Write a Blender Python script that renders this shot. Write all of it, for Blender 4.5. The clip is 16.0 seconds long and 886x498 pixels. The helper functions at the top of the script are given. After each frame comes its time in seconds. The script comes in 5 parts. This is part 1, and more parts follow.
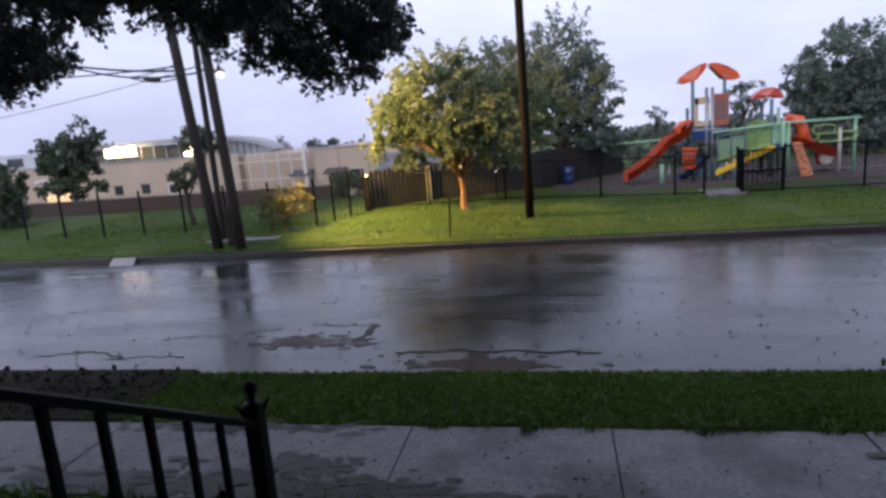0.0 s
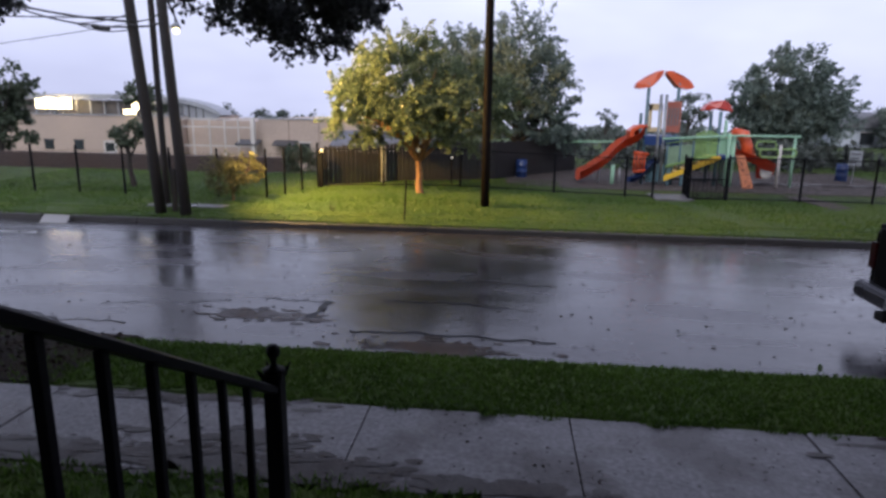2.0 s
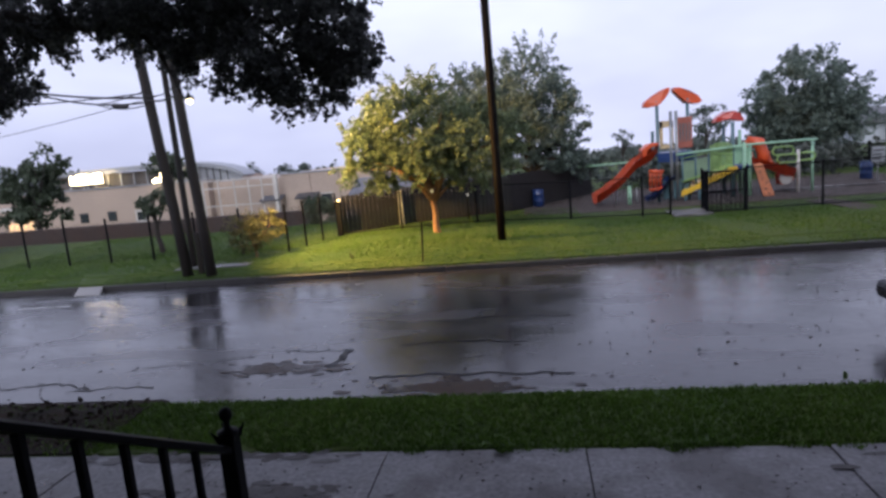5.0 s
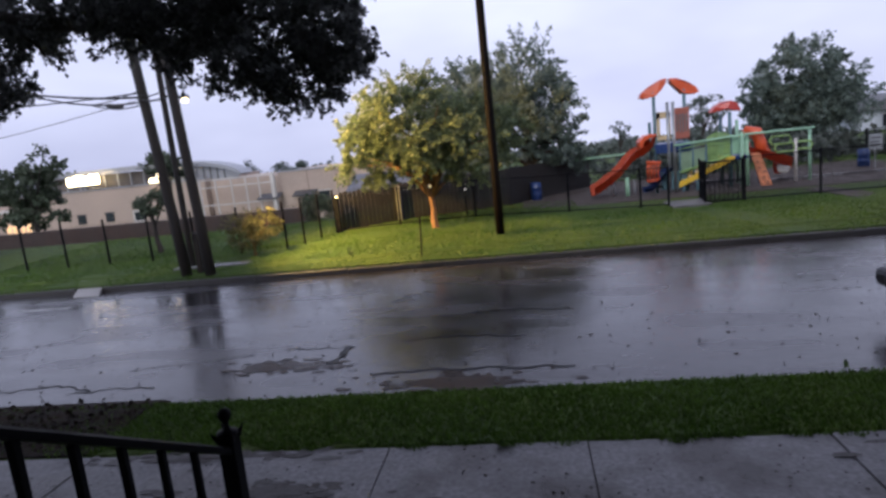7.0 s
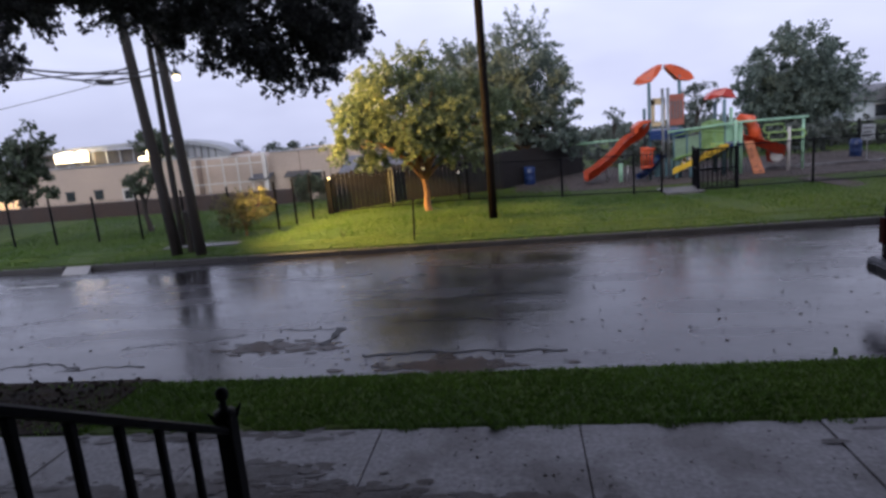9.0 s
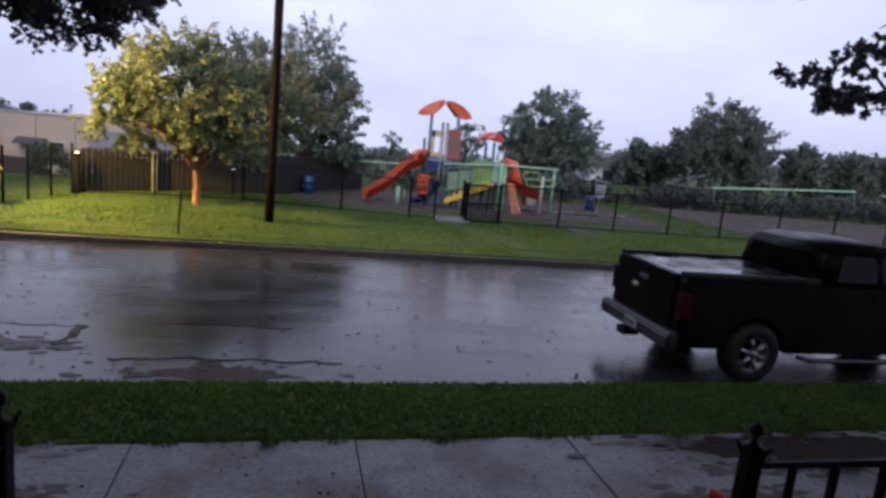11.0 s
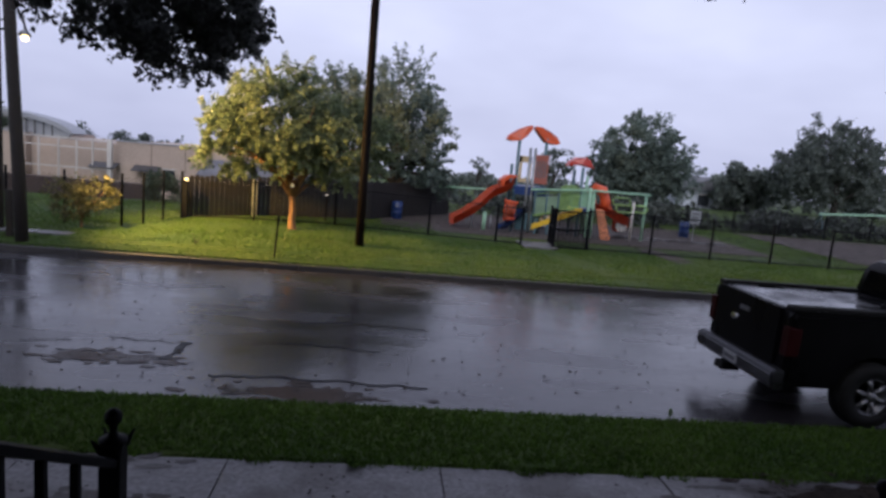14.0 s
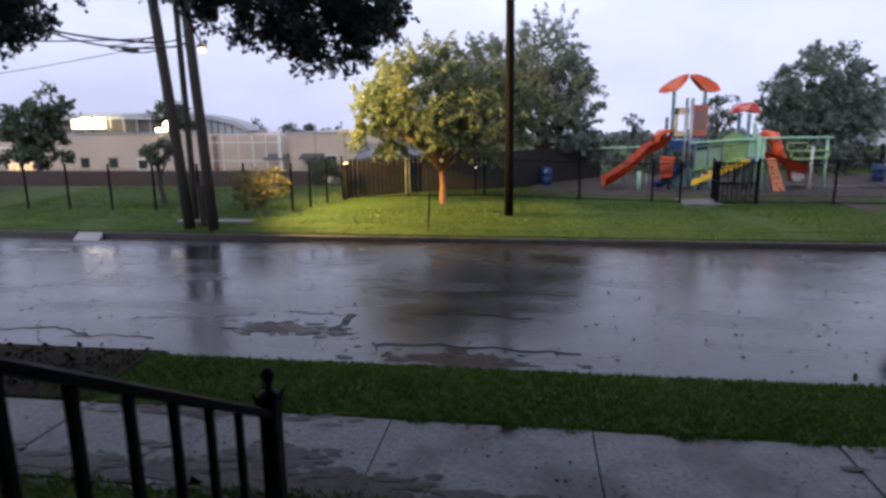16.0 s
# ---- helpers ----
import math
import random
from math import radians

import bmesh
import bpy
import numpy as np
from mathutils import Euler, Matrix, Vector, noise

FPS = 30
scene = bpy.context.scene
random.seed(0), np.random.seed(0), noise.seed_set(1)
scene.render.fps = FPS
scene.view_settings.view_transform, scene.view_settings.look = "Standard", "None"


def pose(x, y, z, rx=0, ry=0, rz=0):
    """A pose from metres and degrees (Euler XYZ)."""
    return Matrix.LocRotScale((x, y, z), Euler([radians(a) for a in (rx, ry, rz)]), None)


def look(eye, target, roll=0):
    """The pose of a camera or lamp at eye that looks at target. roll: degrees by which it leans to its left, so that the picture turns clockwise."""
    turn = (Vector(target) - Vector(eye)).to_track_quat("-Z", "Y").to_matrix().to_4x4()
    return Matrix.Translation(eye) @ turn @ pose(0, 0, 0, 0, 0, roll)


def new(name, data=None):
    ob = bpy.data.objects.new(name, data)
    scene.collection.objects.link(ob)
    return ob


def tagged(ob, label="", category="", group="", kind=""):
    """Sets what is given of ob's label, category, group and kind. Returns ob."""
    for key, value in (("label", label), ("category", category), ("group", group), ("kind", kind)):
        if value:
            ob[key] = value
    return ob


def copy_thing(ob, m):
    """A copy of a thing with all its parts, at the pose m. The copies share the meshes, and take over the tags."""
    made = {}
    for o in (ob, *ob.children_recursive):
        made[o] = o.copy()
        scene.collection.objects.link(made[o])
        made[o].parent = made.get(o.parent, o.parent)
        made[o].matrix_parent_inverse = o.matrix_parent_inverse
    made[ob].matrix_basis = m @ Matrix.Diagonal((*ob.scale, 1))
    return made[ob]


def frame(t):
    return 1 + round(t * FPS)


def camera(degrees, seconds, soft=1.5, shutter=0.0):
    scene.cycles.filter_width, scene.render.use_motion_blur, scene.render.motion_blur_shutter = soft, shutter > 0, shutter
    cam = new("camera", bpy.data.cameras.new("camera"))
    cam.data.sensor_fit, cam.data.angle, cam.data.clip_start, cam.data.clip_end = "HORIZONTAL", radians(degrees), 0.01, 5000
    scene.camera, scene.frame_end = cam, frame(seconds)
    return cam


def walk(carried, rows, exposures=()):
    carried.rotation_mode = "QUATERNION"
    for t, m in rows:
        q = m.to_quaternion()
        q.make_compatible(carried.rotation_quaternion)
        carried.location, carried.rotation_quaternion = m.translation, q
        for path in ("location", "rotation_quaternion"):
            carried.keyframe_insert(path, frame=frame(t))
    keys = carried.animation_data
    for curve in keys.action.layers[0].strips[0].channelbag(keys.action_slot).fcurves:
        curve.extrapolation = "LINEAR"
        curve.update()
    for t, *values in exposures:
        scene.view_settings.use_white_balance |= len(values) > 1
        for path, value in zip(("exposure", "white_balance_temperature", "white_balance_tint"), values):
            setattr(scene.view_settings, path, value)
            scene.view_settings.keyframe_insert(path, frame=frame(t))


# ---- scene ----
cam = camera(70.4, 16.0, soft=3.0, shutter=0.5)
PATH = [
    (0, (-0.315, -0.097, 2.808), (-0.692, 1.827, 2.412), -4.6),
    (0.5, (-0.427, -0.115, 2.793), (-0.822, 1.802, 2.384), -4.6),
    (1, (-0.612, -0.1, 2.768), (-0.844, 1.829, 2.295), 0.3),
    (1.5, (-0.669, -0.053, 2.74), (-0.819, 1.89, 2.288), 3.1),
    (2, (-0.608, -0.077, 2.758), (-0.799, 1.863, 2.312), 0.9),
    (2.5, (-0.44, -0.109, 2.782), (-0.692, 1.829, 2.356), -2.1),
    (3, (-0.341, -0.127, 2.806), (-0.718, 1.802, 2.433), -4.0),
    (3.5, (-0.332, -0.129, 2.814), (-0.771, 1.792, 2.471), -5.0),
    (4, (-0.323, -0.143, 2.813), (-0.69, 1.793, 2.473), -4.8),
    (4.5, (-0.314, -0.133, 2.806), (-0.599, 1.816, 2.465), -4.2),
    (4.7, (-0.303, -0.149, 2.819), (-0.591, 1.801, 2.489), -4.6),
    (6.8, (-0.296, -0.138, 2.821), (-0.576, 1.812, 2.475), -6.1),
    (7, (-0.3, -0.132, 2.818), (-0.586, 1.817, 2.472), -6.0),
    (7.5, (-0.297, -0.144, 2.82), (-0.535, 1.818, 2.513), -5.4),
    (8, (-0.272, -0.162, 2.824), (-0.479, 1.794, 2.46), -3.8),
    (8.5, (-0.304, -0.108, 2.806), (-0.512, 1.852, 2.466), -5.3),
    (9, (-0.34, -0.106, 2.806), (-0.602, 1.836, 2.406), -5.0),
    (9.5, (-0.506, -0.032, 2.781), (-0.541, 1.93, 2.399), -2.0),
    (9.8, (-0.572, -0.045, 2.782), (-0.478, 1.910, 2.367), -0.1),
    (10, (-0.635, 0.045, 2.739), (-0.45, 1.992, 2.32), 1.6),
    (10.2, (-0.632, 0.039, 2.751), (-0.374, 1.987, 2.379), 2.7),
    (12.3, (-0.628, 0.025, 2.739), (-0.004, 1.893, 2.388), 7.6),
    (12.5, (-0.638, 0.028, 2.743), (-0.057, 1.911, 2.399), 7.6),
    (13, (-0.653, 0.077, 2.736), (-0.224, 2.005, 2.42), 6.6),
    (13.5, (-0.656, 0.034, 2.762), (-0.382, 2.0, 2.516), 6.1),
    (14, (-0.647, 0.046, 2.763), (-0.441, 2.013, 2.462), 5.2),
    (14.5, (-0.513, 0.051, 2.766), (-0.349, 2.014, 2.418), 3.1),
    (14.8, (-0.38, 0.0, 2.78), (-0.26, 1.943, 2.318), 1.1),
    (15, (-0.363, 0.04, 2.749), (-0.34, 1.981, 2.265), -0.4),
    (15.2, (-0.31, -0.05, 2.795), (-0.413, 1.884, 2.295), -2.0),
    (15.5, (-0.362, -0.026, 2.776), (-0.593, 1.902, 2.297), -2.2),
    (15.8, (-0.435, -0.05, 2.79), (-0.699, 1.884, 2.357), -1.4),
    (16, (-0.518, -0.037, 2.782), (-0.799, 1.899, 2.364), -0.7),
]
walk(cam, [(t, look(eye, target, roll)) for t, eye, target, roll in PATH], exposures=[(0, 0.2, 5950, 13), (4.5, 0.2, 5950, 13), (8, 0.1, 5950, 13), (10, 0.12, 5950, 13), (12.5, 0.06, 5950, 13), (13.5, -0.05, 5950, 13), (14.5, -0.13, 5950, 13), (15.5, 0.2, 5950, 13), (16, 0.24, 5950, 13)])

# ---- world, sky and lights ----
world = bpy.data.worlds.new("overcast_sky")
scene.world = world
world.use_nodes = True
wn = world.node_tree
wn.nodes.clear()
w_out = wn.nodes.new("ShaderNodeOutputWorld")
w_bg = wn.nodes.new("ShaderNodeBackground")
w_sky = wn.nodes.new("ShaderNodeTexSky")
w_sky.sky_type = "NISHITA"
w_sky.sun_disc = False
w_sky.sun_elevation, w_sky.sun_rotation = radians(36), radians(190)
w_sky.dust_density, w_sky.air_density = 4.0, 1.0
w_dim = wn.nodes.new("ShaderNodeVectorMath")
w_dim.operation = "SCALE"
w_dim.inputs[3].default_value = 0.06
w_co = wn.nodes.new("ShaderNodeTexCoord")
w_map = wn.nodes.new("ShaderNodeMapping")
w_map.inputs["Scale"].default_value = (1.0, 1.0, 2.6)
w_noise = wn.nodes.new("ShaderNodeTexNoise")
w_noise.inputs["Scale"].default_value = 1.7
w_noise.inputs["Detail"].default_value = 4.0
w_ramp = wn.nodes.new("ShaderNodeValToRGB")
w_ramp.color_ramp.elements[0].position, w_ramp.color_ramp.elements[0].color = 0.3, (0.56, 0.57, 0.74, 1)
w_ramp.color_ramp.elements[1].position, w_ramp.color_ramp.elements[1].color = 0.7, (0.92, 0.93, 1.12, 1)
w_mix = wn.nodes.new("ShaderNodeMix")
w_mix.data_type = "RGBA"
w_mix.inputs[0].default_value = 0.9
wn.links.new(w_sky.outputs[0], w_dim.inputs[0])
wn.links.new(w_co.outputs["Generated"], w_map.inputs[0])
wn.links.new(w_map.outputs[0], w_noise.inputs["Vector"])
wn.links.new(w_noise.outputs["Fac"], w_ramp.inputs[0])
wn.links.new(w_dim.outputs[0], w_mix.inputs[6])
wn.links.new(w_ramp.outputs[0], w_mix.inputs[7])
wn.links.new(w_mix.outputs[2], w_bg.inputs[0])
wn.links.new(w_bg.outputs[0], w_out.inputs[0])
w_bg.inputs[1].default_value = 1.0

sun = new("sun", bpy.data.lights.new("sun", "SUN"))
sun.data.energy, sun.data.angle, sun.data.color = 1.5, radians(35), (1.0, 0.96, 0.9)
sun.matrix_world = look((-6, -30, 29), (0, 10, 0))


def lamp_spot(name, at, target, watts, colour, cone, blend=0.6, size=0.12):
    ob = new(name, bpy.data.lights.new(name, "SPOT"))
    ob.data.energy, ob.data.color, ob.data.spot_size, ob.data.spot_blend = watts, colour, radians(cone), blend
    ob.data.shadow_soft_size = size
    ob.matrix_world = look(at, target)
    return ob


# the street lamp on the pole lights the verge and the front of the tree
lamp_spot("street_lamp_light", (-8.3, 15.0, 4.3), (-3.5, 18.0, 1.3), 8800, (1.0, 0.60, 0.15), 112, 0.85, 0.25)


# ---- materials ----
def material(name, colour, rough=0.6, metal=0.0, vary=0.25, scale=3.0, fine=40.0, bump=0.3, spec=0.5, second=None, rough_vary=0.1, coords="Object",
             depth=0.01, island=0.0, stretch=None, coat=0.0, edge=(0.36, 0.66)):
    """Base colour with stains at a large scale and grain at a fine one; bump from the grain."""
    m = bpy.data.materials.new(name)
    m.use_nodes = True
    nt = m.node_tree
    bs = nt.nodes["Principled BSDF"]
    co = nt.nodes.new("ShaderNodeTexCoord")
    vec = nt.nodes.new("ShaderNodeNewGeometry").outputs["Position"] if coords == "World" else co.outputs[coords]

    if stretch:
        mp = nt.nodes.new("ShaderNodeMapping")
        mp.inputs["Scale"].default_value = stretch
        nt.links.new(vec, mp.inputs[0])
        vec = mp.outputs[0]
    big, small = nt.nodes.new("ShaderNodeTexNoise"), nt.nodes.new("ShaderNodeTexNoise")
    for n, sc, det in ((big, scale, 5.0), (small, fine, 3.0)):
        n.inputs["Scale"].default_value, n.inputs["Detail"].default_value = sc, det
        nt.links.new(vec, n.inputs["Vector"])
    ramp = nt.nodes.new("ShaderNodeValToRGB")
    dark = second or tuple(c * (1 - vary) for c in colour)
    light = colour if second else tuple(min(1, c * (1 + vary)) for c in colour)
    ramp.color_ramp.elements[0].position, ramp.color_ramp.elements[0].color = edge[0], (*dark, 1)
    ramp.color_ramp.elements[1].position, ramp.color_ramp.elements[1].color = edge[1], (*light, 1)
    nt.links.new(big.outputs["Fac"], ramp.inputs[0])
    grain = nt.nodes.new("ShaderNodeMapRange")
    grain.inputs["From Min"].default_value, grain.inputs["From Max"].default_value = 0.3, 0.7
    grain.inputs["To Min"].default_value, grain.inputs["To Max"].default_value = 1 - vary, 1 + vary
    nt.links.new(small.outputs["Fac"], grain.inputs["Value"])
    mul = nt.nodes.new("ShaderNodeVectorMath")
    mul.operation = "SCALE"
    nt.links.new(ramp.outputs[0], mul.inputs[0])
    nt.links.new(grain.outputs[0], mul.inputs[3])
    col = mul.outputs[0]
    if island:
        geo = nt.nodes.new("ShaderNodeNewGeometry")
        isl = nt.nodes.new("ShaderNodeMapRange")
        isl.inputs["To Min"].default_value, isl.inputs["To Max"].default_value = 1 - island, 1 + island
        nt.links.new(geo.outputs["Random Per Island"], isl.inputs["Value"])
        mul2 = nt.nodes.new("ShaderNodeVectorMath")
        mul2.operation = "SCALE"
        nt.links.new(col, mul2.inputs[0])
        nt.links.new(isl.outputs[0], mul2.inputs[3])
        col = mul2.outputs[0]
    nt.links.new(col, bs.inputs["Base Color"])
    rr = nt.nodes.new("ShaderNodeMapRange")
    rr.inputs["From Min"].default_value, rr.inputs["From Max"].default_value = 0.35, 0.65
    rr.inputs["To Min"].default_value, rr.inputs["To Max"].default_value = max(0.02, rough - rough_vary), min(1, rough + rough_vary)
    nt.links.new(big.outputs["Fac"], rr.inputs["Value"])
    nt.links.new(rr.outputs[0], bs.inputs["Roughness"])
    bs.inputs["Metallic"].default_value = metal
    bs.inputs["Specular IOR Level"].default_value = spec
    bs.inputs["Coat Weight"].default_value = coat
    bs.inputs["Coat Roughness"].default_value = 0.08
    if bump:
        bp = nt.nodes.new("ShaderNodeBump")
        bp.inputs["Strength"].default_value, bp.inputs["Distance"].default_value = bump, depth
        nt.links.new(small.outputs["Fac"], bp.inputs["Height"])
        nt.links.new(bp.outputs[0], bs.inputs["Normal"])
    return m


def leaf_material(name, colour, second, through_light=0.35, island=0.45):
    m = material(name, colour, 0.45, vary=0.3, scale=0.9, fine=9, bump=0, second=second, island=island, spec=0.35)
    nt = m.node_tree
    bs = nt.nodes["Principled BSDF"]
    out = nt.nodes["Material Output"]
    tr = nt.nodes.new("ShaderNodeBsdfTranslucent")
    mx = nt.nodes.new("ShaderNodeMixShader")
    mx.inputs[0].default_value = through_light
    src = bs.inputs["Base Color"].links[0].from_socket
    nt.links.new(src, tr.inputs["Color"])
    nt.links.new(bs.outputs[0], mx.inputs[1])
    nt.links.new(tr.outputs[0], mx.inputs[2])
    nt.links.new(mx.outputs[0], out.inputs[0])
    return m


def glow(name, colour, strength):
    m = bpy.data.materials.new(name)
    m.use_nodes = True
    bs = m.node_tree.nodes["Principled BSDF"]
    bs.inputs["Base Color"].default_value = (*colour, 1)
    bs.inputs["Emission Color"].default_value = (*colour, 1)
    bs.inputs["Emission Strength"].default_value = strength
    return m


def glass(name, tint, rough=0.03):
    m = bpy.data.materials.new(name)
    m.use_nodes = True
    bs = m.node_tree.nodes["Principled BSDF"]
    bs.inputs["Base Color"].default_value = (*tint, 1)
    bs.inputs["Roughness"].default_value = rough
    bs.inputs["Transmission Weight"].default_value = 1.0
    bs.inputs["IOR"].default_value = 1.45
    return m


